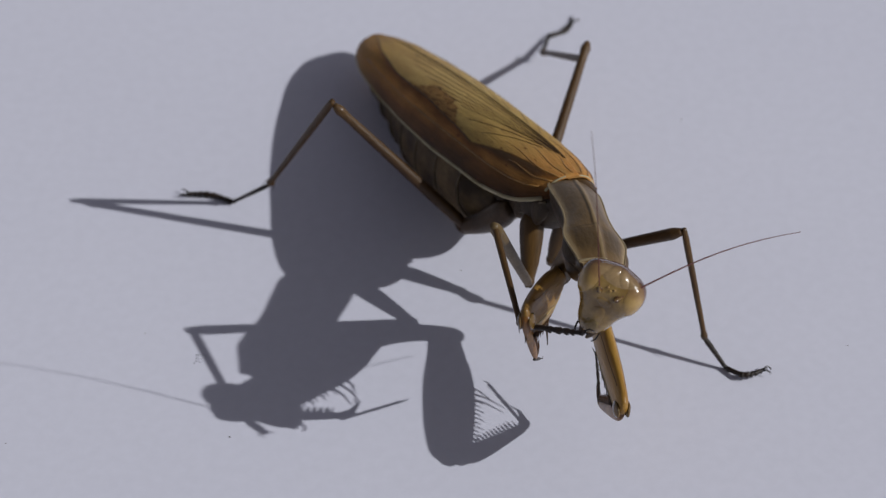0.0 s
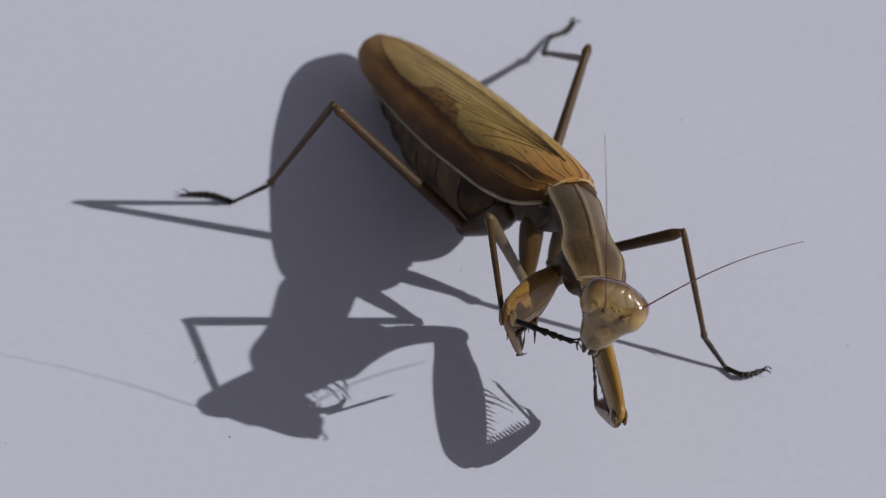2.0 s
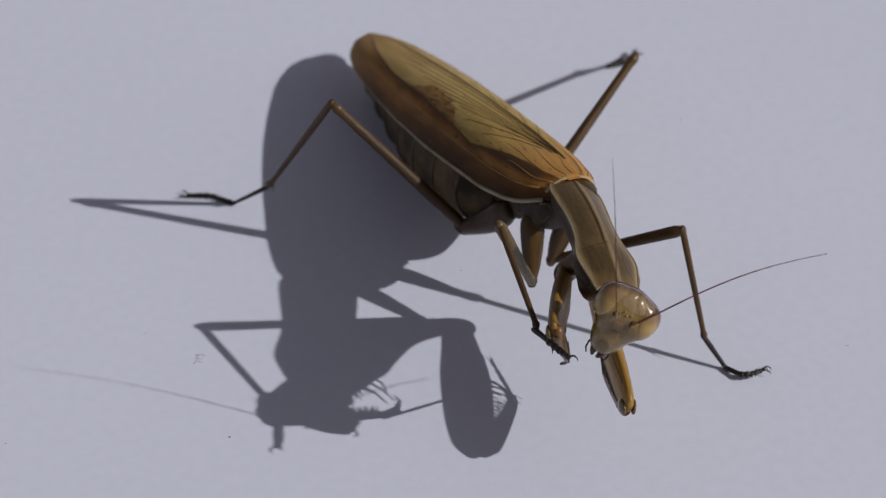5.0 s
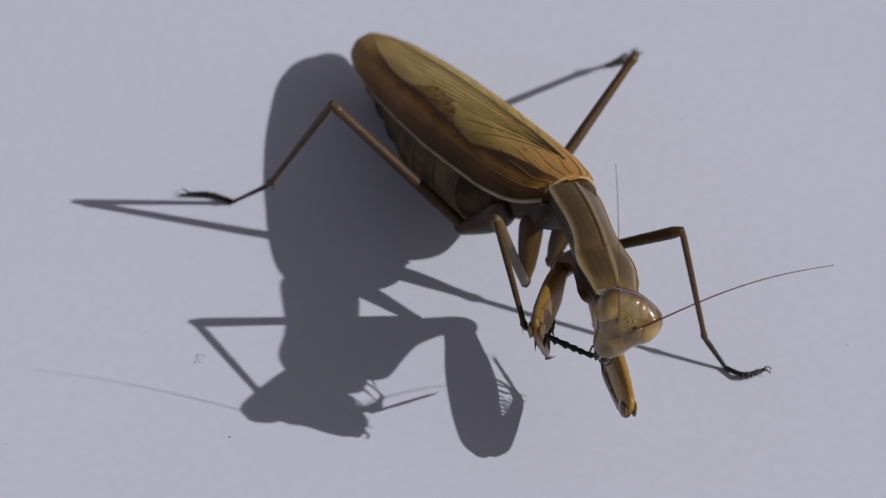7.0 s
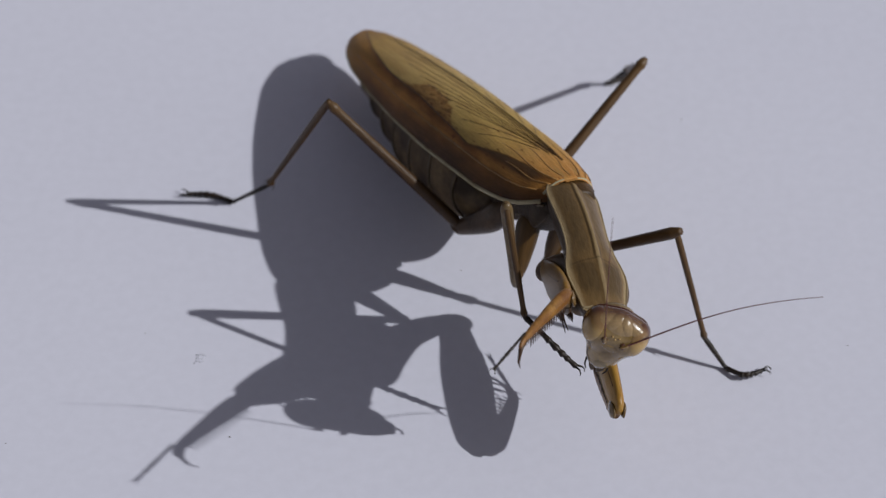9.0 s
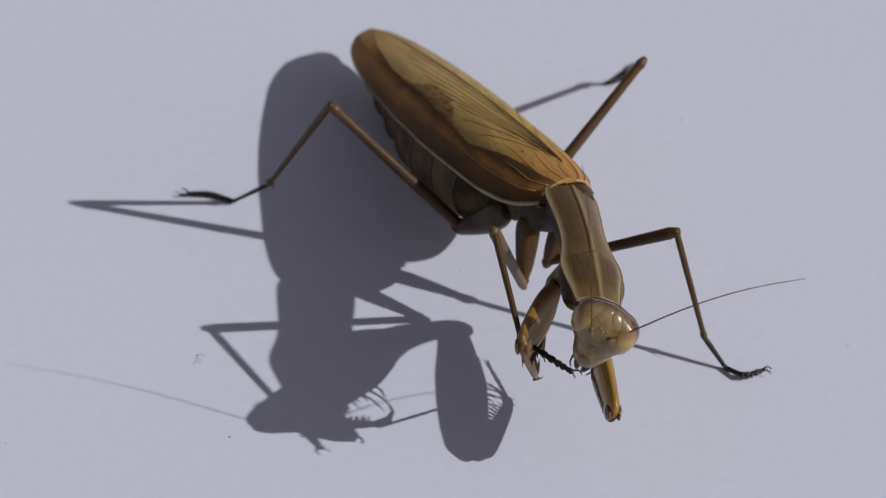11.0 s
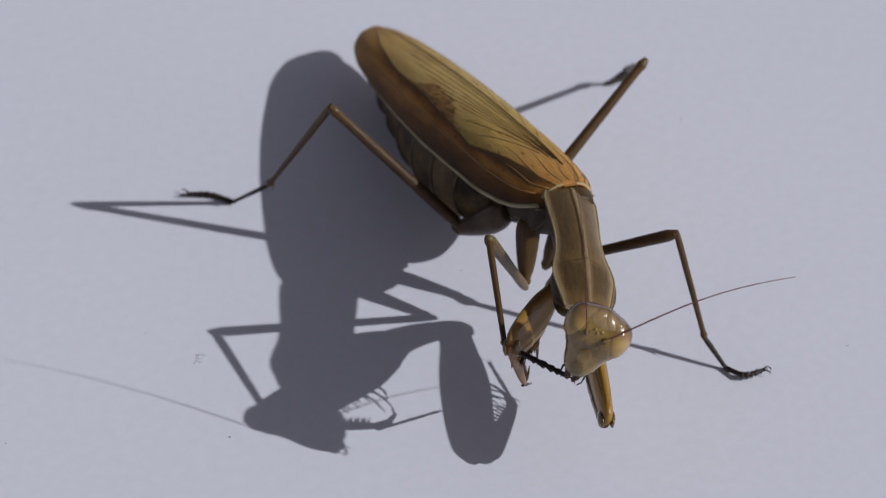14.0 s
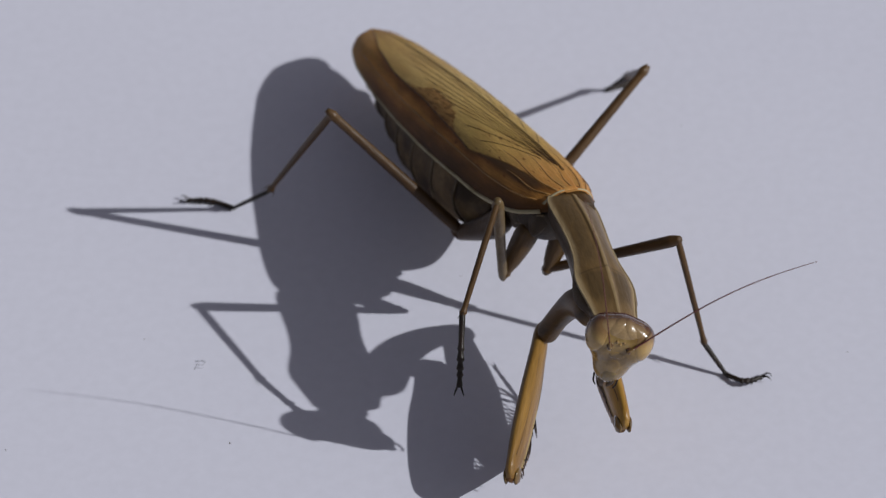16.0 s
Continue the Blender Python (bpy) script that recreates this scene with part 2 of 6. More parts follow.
OCHRE = foreleg_material("foreleg_ochre", (0.24, 0.112, 0.016), (0.42, 0.245, 0.055))
# right foreleg: darker ochre, with shade on its outer face put into the colour
SHADED_OCHRE = tint(foreleg_material("foreleg_taupe", (0.16, 0.078, 0.015), (0.34, 0.19, 0.046)), "Y", [(0.15, -0.45, 0.7)], (0.105, 0.060, 0.016))
LEG = material("leg_brown", (0.044, 0.0208, 0.0064), 0.48, (0.098, 0.050, 0.0145), 420.0, 0.45, 0.4, 0.06, 5000.0, (0.2, 1.4, 1.4))
PALELEG = material("leg_grey", (0.165, 0.112, 0.052), 0.45, (0.095, 0.059, 0.023), 330.0, 0.4, 0.3, 0.05)
TARSUS = material("tarsus_black", (0.011, 0.0075, 0.006), 0.42, (0.025, 0.015, 0.010), 700.0, 0.4, 0.4)
REDDISH = material("antenna_red", (0.12, 0.036, 0.030), 0.5)
SPINE = material("spine_dark", (0.0587, 0.0282, 0.0139), 0.35)
LINE = material("foreleg_line", (0.085, 0.040, 0.010), 0.4)
NECK = material("neck_membrane", (0.24, 0.175, 0.085), 0.35, (0.13, 0.075, 0.028), 700.0, 0.3, 0.4, 0.3)
KNEE = material("knee_olive", (0.10, 0.056, 0.015), 0.25, (0.17, 0.10, 0.03), 600.0, 0.3, 0.3, 0.3)
CREAM = material("foreleg_cream", (0.42, 0.31, 0.14), 0.38)
RUST = material("foreleg_rust", (0.14, 0.052, 0.010), 0.35, (0.27, 0.135, 0.032), 500.0, 0.35, 0.3, 0.12)
VERTEX = tint(material("head_crown", (0.235, 0.152, 0.07), 0.22, (0.33, 0.23, 0.12), 420.0, 0.2, 0.3, 0.5), "Y", [(1.0, -0.1, 0.9)], (0.07, 0.026, 0.018))
for m in (HEAD, EYE, VERTEX):
    m.node_tree.nodes["Principled BSDF"].inputs["Coat Roughness"].default_value = 0.09
DUST = material("dust", (0.22, 0.20, 0.20), 0.8)
MARK = material("pencil_mark", (0.55, 0.55, 0.61), 0.8)


# ---- mesh helpers (sizes in millimetres) ----
def mesh(name, bm, mat, smooth=True):
    bmesh.ops.recalc_face_normals(bm, faces=bm.faces[:])
    me = bpy.data.meshes.new(name)
    bm.to_mesh(me)
    bm.free()
    me.materials.append(mat)
    for p in me.polygons:
        p.use_smooth = smooth
    return me


def part(name, bm, mat, parent, label="", m=None):
    ob = new(name, mesh(name, bm, mat))
    ob.parent = parent
    if m is not None:
        ob.matrix_basis = m
    if label:
        ob["label"] = label
    return ob


def again(ob, parent, m):
    """Another part on the same mesh."""
    o = new(ob.name.split(".")[0], ob.data)
    o.parent, o.matrix_basis = parent, m
    if "label" in ob:
        o["label"] = ob["label"]
    return o


def shift(x, y, z, rx=0, ry=0, rz=0):
    return pose(x * MM, y * MM, z * MM, rx, ry, rz)


def smooth_rings(rings, steps):
    """Catmull-Rom between rings."""
    a = np.array(rings, float)
    out = []
    for i in range(len(a) - 1):
        p0, p1, p2, p3 = a[max(i - 1, 0)], a[i], a[i + 1], a[min(i + 2, len(a) - 1)]
        for s in range(steps):
            t = s / steps
            out.append(0.5 * (2 * p1 + (p2 - p0) * t + (2 * p0 - 5 * p1 + 4 * p2 - p3) * t * t + (3 * p1 - p0 - 3 * p2 + p3) * t ** 3))
    out.append(a[-1])
    return out


def loft(rings, n=14, steps=3, bm=None, axis="x", power=1.0):
    """A closed body through rings (place along the axis, two offsets, two half-widths)."""
    bm = bm or bmesh.new()
    rows = []
    for x, cy, cz, ry, rz in smooth_rings(rings, steps):
        ring = []
        for k in range(n):
            a = 2 * math.pi * k / n
            c, s = math.cos(a), math.sin(a)
            c, s = math.copysign(abs(c) ** power, c), math.copysign(abs(s) ** power, s)
            u, v = cy + max(ry, 0.01) * c, cz + max(rz, 0.01) * s
            p = (x, u, v) if axis == "x" else (u, v, x)
            ring.append(bm.verts.new(Vector(p) * MM))
        rows.append(ring)
    for r0, r1 in zip(rows, rows[1:]):
        for k in range(n):
            bm.faces.new((r0[k], r0[(k + 1) % n], r1[(k + 1) % n], r1[k]))
    bm.faces.new(rows[0])
    bm.faces.new(rows[-1])
    return bm


def strand(points, r0, r1, n=6, bm=None):
    """A tapered thread through points."""
    bm = bm or bmesh.new()
    pts = [Vector(p) for p in points]
    rows = []
    for i, p in enumerate(pts):
        d = (pts[min(i + 1, len(pts) - 1)] - pts[max(i - 1, 0)]).normalized()
        a = d.orthogonal().normalized() if not rows else (side - d * side.dot(d)).normalized()
        side = a
        b = d.cross(a)
        r = r0 + (r1 - r0) * i / (len(pts) - 1)
        rows.append([bm.verts.new((p + (a * math.cos(2 * math.pi * k / n) + b * math.sin(2 * math.pi * k / n)) * r) * MM) for k in range(n)])
    for q0, q1 in zip(rows, rows[1:]):
        for k in range(n):
            bm.faces.new((q0[k], q0[(k + 1) % n], q1[(k + 1) % n], q1[k]))
    bm.faces.new(rows[0])
    bm.faces.new(rows[-1])
    return bm


def ball(c, r, bm=None, u=18, v=12):
    bm = bm or bmesh.new()
    bmesh.ops.create_uvsphere(bm, u_segments=u, v_segments=v, radius=1.0, matrix=Matrix.Translation(Vector(c) * MM) @ Matrix.Diagonal((r[0] * MM, r[1] * MM, r[2] * MM, 1)))
    return bm


# ---- the ground ----
def make_ground():
    bm = bmesh.new()
    lim, steps = 60.0, 24
    xs = [math.copysign(abs(i / steps) ** 5, i) * lim for i in range(-steps, steps + 1)]
    grid = [[bm.verts.new((x, y, 0)) for x in xs] for y in xs]
    for r0, r1 in zip(grid, grid[1:]):
        for i in range(len(xs) - 1):
            bm.faces.new((r0[i], r0[i + 1], r1[i + 1], r1[i]))
    tagged(new("ground", mesh("ground", bm, PAPER)), "smooth bluish-white board lying flat in the sun", "ground", kind="structure")


def make_specks():
    for x, y, r in ((-19.2, -24.4, 0.11), (23.8, 18.5, 0.08), (37.5, -12.9, 0.07), (-27.8, -11.3, 0.06), (1.7, -2.9, 0.07), (-39.3, -25.2, 0.08)):
        bm = ball((0, 0, 0), (r, r * 0.8, r * 0.4), u=8, v=6)
        ob = new("dust_speck", mesh("dust_speck", bm, DUST))
        ob.matrix_basis = shift(x, y, r * 0.3, 0, 0, 40 * x)
        tagged(ob, "tiny dark dust speck on the white board", "dust", "specks on the board")
    bm = strand([(-0.5, 0.35, 0), (0.1, 0.45, 0), (0.5, 0.3, 0), (0.2, -0.1, 0), (-0.4, -0.1, 0), (-0.1, 0.3, 0)], 0.035, 0.03)
    strand([(-0.55, -0.75, 0), (-0.35, -0.3, 0), (0.0, -0.6, 0), (0.3, -0.35, 0)], 0.03, 0.02, bm=bm)
    ob = new("lint", mesh("lint", bm, MARK))
    ob.matrix_basis = shift(-22.4, -14.5, 0.02)
    tagged(ob, "curled pale grey lint thread on the white board", "lint")


# ---- the mantis ----
WL = 43.2
REACH_L = 16.4


SPAN_U = (0, 0.04, 0.1, 0.2, 0.45, 0.6, 0.75, 0.88, 0.95, 0.985, 1.0)
SPAN_W = (2.2, 3.6, 4.4, 4.9, 5.1, 5.0, 4.6, 3.95, 3.05, 2.0, 0.4)
SPAN_EDGE = (-1.0, -2.05, -2.55, -2.85, -2.75, -2.4, -2.0, -1.4, -0.9, -0.5, -0.1)
SPAN_TOP = (0.3, 0.6, 0.9, 1.15, 1.4, 1.35, 1.15, 0.85, 0.55, 0.3, 0.0)


def wing_point(u, v, side, lift):
    """A place on a tegmen: u from its root to its tip, v from the inner to the outer edge."""
    wide = sum(np.interp(u + d, SPAN_U, SPAN_W) for d in (-0.012, 0, 0.012)) / 3 if u < 0.97 else np.interp(u, SPAN_U, SPAN_W)
    low = sum(np.interp(u + d, SPAN_U, SPAN_EDGE) for d in (-0.03, 0, 0.03)) / 3
    top = sum(np.interp(u + d, SPAN_U, SPAN_TOP) for d in (-0.05, 0, 0.05)) / 3
    if side > 0:
        wide *= 0.94
    a = -0.22 + (1.3 + 0.22) * v
    y = wide * math.copysign((abs(math.sin(a)) / math.sin(1.3)) ** 0.9, a)
    z = top + (low - top) * ((1 - math.cos(a)) / (1 - math.cos(1.3))) ** 1.3 + lift * (1 - 0.5 * v)
    return Vector((-WL * u - 0.1, side * y, z))


def make_wing(root, side):
    nu, nv, thick = 60, 26, 0.10
    lift = 0.16 if side < 0 else 0.0
    bm = bmesh.new()
    uvs = bm.loops.layers.uv.new("uv")
    sheets, tex = [], {}
    for layer in (0, 1):
        rows = []
        for i in range(nu + 1):
            u = i / nu if i < nu else 0.999
            row = []
            for j in range(nv + 1):
                v = j / nv
                p = wing_point(u, v, side, lift) - Vector((0, 0, thick * layer))
                w = bm.verts.new(p * MM)
                tex[w] = (u, v if side < 0 else 0.15 + 0.3 * v)
                row.append(w)
            rows.append(row)
        sheets.append(rows)
    top, low = sheets
    for i in range(nu):
        for j in range(nv):
            bm.faces.new((top[i][j], top[i][j + 1], top[i + 1][j + 1], top[i + 1][j]))
            bm.faces.new((low[i][j], low[i + 1][j], low[i + 1][j + 1], low[i][j + 1]))
        for j in (0, nv):
            bm.faces.new((top[i][j], top[i + 1][j], low[i + 1][j], low[i][j]))
    for j in range(nv):
        bm.faces.new((top[0][j], top[0][j + 1], low[0][j + 1], low[0][j]))
    for f in bm.faces:
        for lo in f.loops:
            lo[uvs].uv = tex[lo.vert]
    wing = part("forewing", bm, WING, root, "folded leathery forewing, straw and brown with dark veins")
    rnd = random.Random(7)
    # a fan of veins from the root over the rear field
    for k, (u1, v1) in enumerate(((0.955, 0.045), (0.90, 0.06), (0.84, 0.09), (0.78, 0.14), (0.75, 0.22), (0.70, 0.30), (0.63, 0.35), (0.57, 0.385), (0.50, 0.40), (0.43, 0.40), (0.37, 0.49), (0.29, 0.52))):
        u0, v0 = 0.07 + 0.006 * k + rnd.uniform(0, 0.03), 0.015 + 0.012 * k
        sway, phase = rnd.uniform(0.002, 0.006), rnd.uniform(0, 6)
        place = lambda f: wing_point(u0 + (u1 - u0) * f, v0 + (v1 - v0) * f ** 1.12 + sway * math.sin(6 * f + phase), side, lift - 0.006)
        part("vein", strand([place(i / 30) for i in range(31)], 0.05, 0.036, 5), VEIN, wing)
    part("vein", strand([wing_point(0.30 + 0.67 * i / 30, float(np.interp(0.30 + 0.67 * i / 30, (0.30, 0.35, 0.45, 0.55, 0.72, 0.85, 0.95, 1.0), (0.69, 0.66, 0.62, 0.585, 0.58, 0.46, 0.26, 0.14))), side, lift - 0.02) for i in range(31)], 0.05, 0.05, 5), VEIN, wing)
    part("vein", strand([wing_point(0.03 + 0.84 * i / 25, 0.785 - 0.025 * i / 25 - 0.10 * max(i / 25 - 0.8, 0), side, lift) for i in range(26)], 0.09, 0.05, 6), RIDGE if side < 0 else VEIN, wing, "light brown ridge along the wing" if side < 0 else "dark ridge along the wing")
    part("wing_edge", strand([wing_point(0.015 + 0.955 * i / 40, 1.0, side, lift) for i in range(41)], 0.20 if side < 0 else 0.10, 0.08, 8), PALE if side < 0 else VEIN, wing, "pale cream outer rim of the wing" if side < 0 else "dark outer rim of the wing")
    if side < 0:
        part("wing_hinge", loft([(0.3, -1.2, -0.3, 0.12, 0.1), (-0.3, -1.4, -0.1, 0.35, 0.2), (-1.3, -1.4, 0.1, 0.12, 0.1)], 12, 3), COXA, wing)
    for v, far in ((0.10, 0.10), (0.24, 0.16), (0.42, 0.20), (0.60, 0.14)):
        part("fold", strand([wing_point(0.012 + far * i / 12, v + 0.02 * math.sin(i * 0.5), side, lift - 0.03) for i in range(13)], 0.10, 0.04, 6), RIDGE, wing)
    part("root_membrane", strand([wing_point(0.004 + 0.010 * (i / 40) ** 2, 0.30 + 0.55 * i / 40, side, lift - 0.03) for i in range(41)], 0.10, 0.14, 8), PALE, wing, "pale fold at the root of the wing")
    return wing


def make_abdomen(root):
    spans = 7
    waist = lambda x: 0.80 + 0.20 * math.sin(0.5 * math.pi * min(max((-x - 10.2) / 5.0, 0), 1))
    tail = lambda x: 1 - 0.27 * math.sin(0.5 * math.pi * min(max((-x - 22) / 18, 0), 1)) ** 2
    g = lambda x: tail(x) * waist(x) * 4.9 * math.sin(math.pi * min(max((-x - 0.5) / 43.5, 0.02), 0.98)) ** 0.55
    nip = lambda x: 0.5 + 0.5 * math.sin(0.5 * math.pi * min(max((-x - 10.2) / 8.8, 0), 1))
    for k in range(spans):
        x0 = -10.4 - k * 4.25
        x1 = x0 - 4.9
        rings = []
        for i in range(7):
            f = i / 6
            x = x0 + (x1 - x0) * f
            r = g(x) * (0.93 + 0.07 * f ** 1.4 - 0.08 * max(f - 0.84, 0) / 0.16)
            rings.append((x, 0, -5.7 + 0.062 * (-x - 9), r, r * 1.12 * nip(x)))
        seg = part("abdomen_segment", loft(rings, 26, 2), BELLY, root)
        x = x1 + 0.5
        r = g(x) * 0.985
        ring = [(x + 0.25 * math.sin(3 * a), r * math.cos(a), -5.7 + 0.062 * (-x - 9) + 1.12 * r * nip(x) * math.sin(a)) for a in [math.pi * 0.72 + i * 0.14 for i in range(36)]]
        part("fold", strand(ring, 0.13, 0.13, 6), FOLD, seg, "pale fold between two segments")
    for s in (-1, 1):
        part("cercus", strand([(-37.5, s * 1.0, -3.0), (-39.5, s * 1.4, -2.8), (-41.0, s * 1.6, -2.4)], 0.35, 0.12), BELLY, root)


def make_thorax(root):
    th = part("thorax", loft([(1.6, 0, -1.5, 1.4, 1.0), (0.3, 0, -1.3, 1.95, 1.35), (-1.6, 0, -2.5, 2.4, 2.3), (-4, 0, -3.3, 2.8, 2.7), (-8, 0, -3.8, 2.6, 2.7), (-11, 0, -4.2, 2.8, 2.9), (-14, 0, -4.5, 3.0, 3.2)], 22), FLANK, root)
    part("collar", loft([(1.3, 0, -1.1, 1.7, 0.9), (0.2, 0, -0.95, 2.15, 1.15), (-1.0, 0, -1.0, 2.3, 1.25), (-2.0, 0, -1.4, 2.2, 1.2)], 20, 3), COXA, th)
    for s in (-1, 1):
        # side plates with a seam between them
        for x, y, z, r in ((-2.2, 2.3, -3.3, 1.5), (-5.6, 2.4, -3.9, 1.7), (-9.0, 2.3, -4.3, 1.7)):
            part("side_plate", loft([(x + r, s * y * 0.85, z + 0.9, 0.15, 0.3), (x + r * 0.5, s * y * 0.95, z + 0.5, 0.4, 1.1), (x - r * 0.3, s * y, z, 0.45, 1.5), (x - r, s * y * 0.95, z - 0.3, 0.15, 0.6)], 12, 3), FLANK, th)
        part("seam", strand([(-0.6 - 0.75 * i, s * (2.45 + 0.03 * i), -1.8 - 0.42 * i + 0.2 * math.sin(i)) for i in range(8)], 0.14, 0.08, 6), FOLD, th, "pale seam")


def make_pronotum(root):
    # origin at its rear end, x towards the head; rings: place, half-width, keel height, depth below the rim
    rings = [(-0.6, 1.7, 0.45, 1.0), (0.2, 2.2, 0.95, 1.8), (1.2, 2.38, 1.08, 2.2), (3.4, 2.25, 1.25, 2.5), (6.2, 2.08, 1.28, 2.6), (8.4, 2.22, 1.25, 2.7), (10.2, 2.62, 1.15, 2.7), (11.6, 2.75, 1.10, 2.6),
             (13.2, 2.45, 1.0, 2.3), (14.6, 2.15, 0.85, 1.9), (15.4, 1.98, 0.75, 1.6), (15.6, 1.8, 0.6, 1.4)]
    half = ((0, 1.0), (0.07, 0.97), (0.13, 0.86), (0.22, 0.82), (0.42, 0.72), (0.64, 0.52), (0.84, 0.24), (0.96, 0.06), (1.03, 0.02), (1.02, -0.06), (0.92, -0.12), (0.86, -0.4), (0.74, -0.72), (0.45, -0.95), (0, -1.0))
    outline = list(half) + [(-y, z) for y, z in half[-2:0:-1]]
    bm = bmesh.new()
    uvs = bm.loops.layers.uv.new("uv")
    rows, tex = [], {}
    fine = smooth_rings(rings, 6)
    base = -0.6
    for x, w, h, d in fine:
        row = []
        for y, z in outline:
            q = bm.verts.new(Vector((x, y * w, base + z * (h if z > 0 else d))) * MM)
            tex[q] = (min(max(x / 16.5, 0), 1), 0.5 + (math.copysign(1.2, y) if z < -0.05 else y) / 2.4)
            row.append(q)
        rows.append(row)
    for r0, r1 in zip(rows, rows[1:]):
        for k in range(len(outline)):
            q = (k + 1) % len(outline)
            bm.faces.new((r0[k], r0[q], r1[q], r1[k]))
    bm.faces.new(rows[0])
    bm.faces.new(rows[-1])
    for f in bm.faces:
        for lo in f.loops:
            lo[uvs].uv = tex[lo.vert]
    p = part("pronotum", bm, BROWN, root, "long narrow keeled brown shield behind the head")
    for s in (-1, 1):
        part("rim", strand([(x, s * w * 1.02, base) for x, w, _, _ in fine[3:-4]], 0.09, 0.10, 6), HEM, p, "pale rim along the shield")
        part("side_plate", loft([(9.4, s * 2.0, -1.1, 0.3, 0.4), (11.4, s * 2.2, -1.5, 0.5, 0.8), (13.0, s * 2.0, -1.5, 0.5, 0.75), (14.4, s * 1.6, -1.2, 0.2, 0.4)], 12, 3), FLANK, p)
    part("front_rim", strand([(15.35 + 0.15 * (1 - y * y), y * 2.0, base + z * 0.75) for y, z in [(-a, b) for a, b in half[8:0:-1]] + list(half[:9])], 0.13, 0.13, 6), HEM, p, "pale collar at the front of the shield")
    # the shield is slightly arched
    for ob in (p, *p.children):
        for v in ob.data.vertices:
            v.co.z += 0.45 * MM * math.sin(math.pi * min(max(v.co.x / MM / 15.8, 0), 1))
    return p


def skull(d):
    """The head's surface along a direction from its middle: face, crown and eyes flow into one another."""
    def gauge(p):
        best = None
        for c, r, tilt in (((0, 0.15, -1.3), (1.95, 1.35, 3.1), 0), ((0, -0.1, 0.6), (2.6, 1.6, 1.8), 0), ((-1.78, 0.0, 0.12), (1.18, 1.5, 1.66), -17), ((1.78, 0.0, 0.12), (1.18, 1.5, 1.66), 17)):
            q = Vector(p) - Vector(c)
            if tilt:
                t = radians(tilt)
                q = Vector((q.x * math.cos(t) - q.z * math.sin(t), q.y, q.x * math.sin(t) + q.z * math.cos(t)))
            g = (math.sqrt((q.x / r[0]) ** 2 + (q.y / r[1]) ** 2 + (q.z / r[2]) ** 2) - 1) * min(r)
            if best is None:
                best = g
            else:
                h = max(0.9 - abs(best - g), 0) / 0.9
                best = min(best, g) - h * h * 0.9 / 4
        return best
    lo, hi = 0.3, 6.0
    for _ in range(22):
        mid = (lo + hi) / 2
        if gauge((d.x * mid / 0.9, d.y * mid, d.z * mid)) < 0:
            lo = mid
        else:
            hi = mid
    p = d * lo
    return p


def skull_patch(axis, wide, high, lift, rings=9, n=28, dome=6):
    """A plate that lies on the head's surface."""
    bm = bmesh.new()
    axis = Vector(axis).normalized()
    e1 = Vector((0, 0, 1)).cross(axis).normalized()
    e2 = axis.cross(e1)
    rows = []
    for i in range(1, rings + 1):
        f = i / rings
        rows.append([])
        for k in range(n):
            a = 2 * math.pi * k / n
            d = (axis + (e1 * wide * math.cos(a) + e2 * high * math.sin(a)) * f).normalized()
            p = skull(d)
            rows[-1].append(bm.verts.new((p + p.normalized() * (lift * (1 - f ** dome) - 0.04 * f ** 6)) * MM))
    p = skull(axis)
    top = bm.verts.new((p + axis * lift) * MM)
    back = bm.verts.new(p * 0.6 * MM)
    for k in range(n):
        bm.faces.new((top, rows[0][k], rows[0][(k + 1) % n]))
        bm.faces.new((back, rows[-1][(k + 1) % n], rows[-1][k]))
        for r0, r1 in zip(rows, rows[1:]):
            bm.faces.new((r0[k], r1[k], r1[(k + 1) % n], r0[(k + 1) % n]))
    return bm


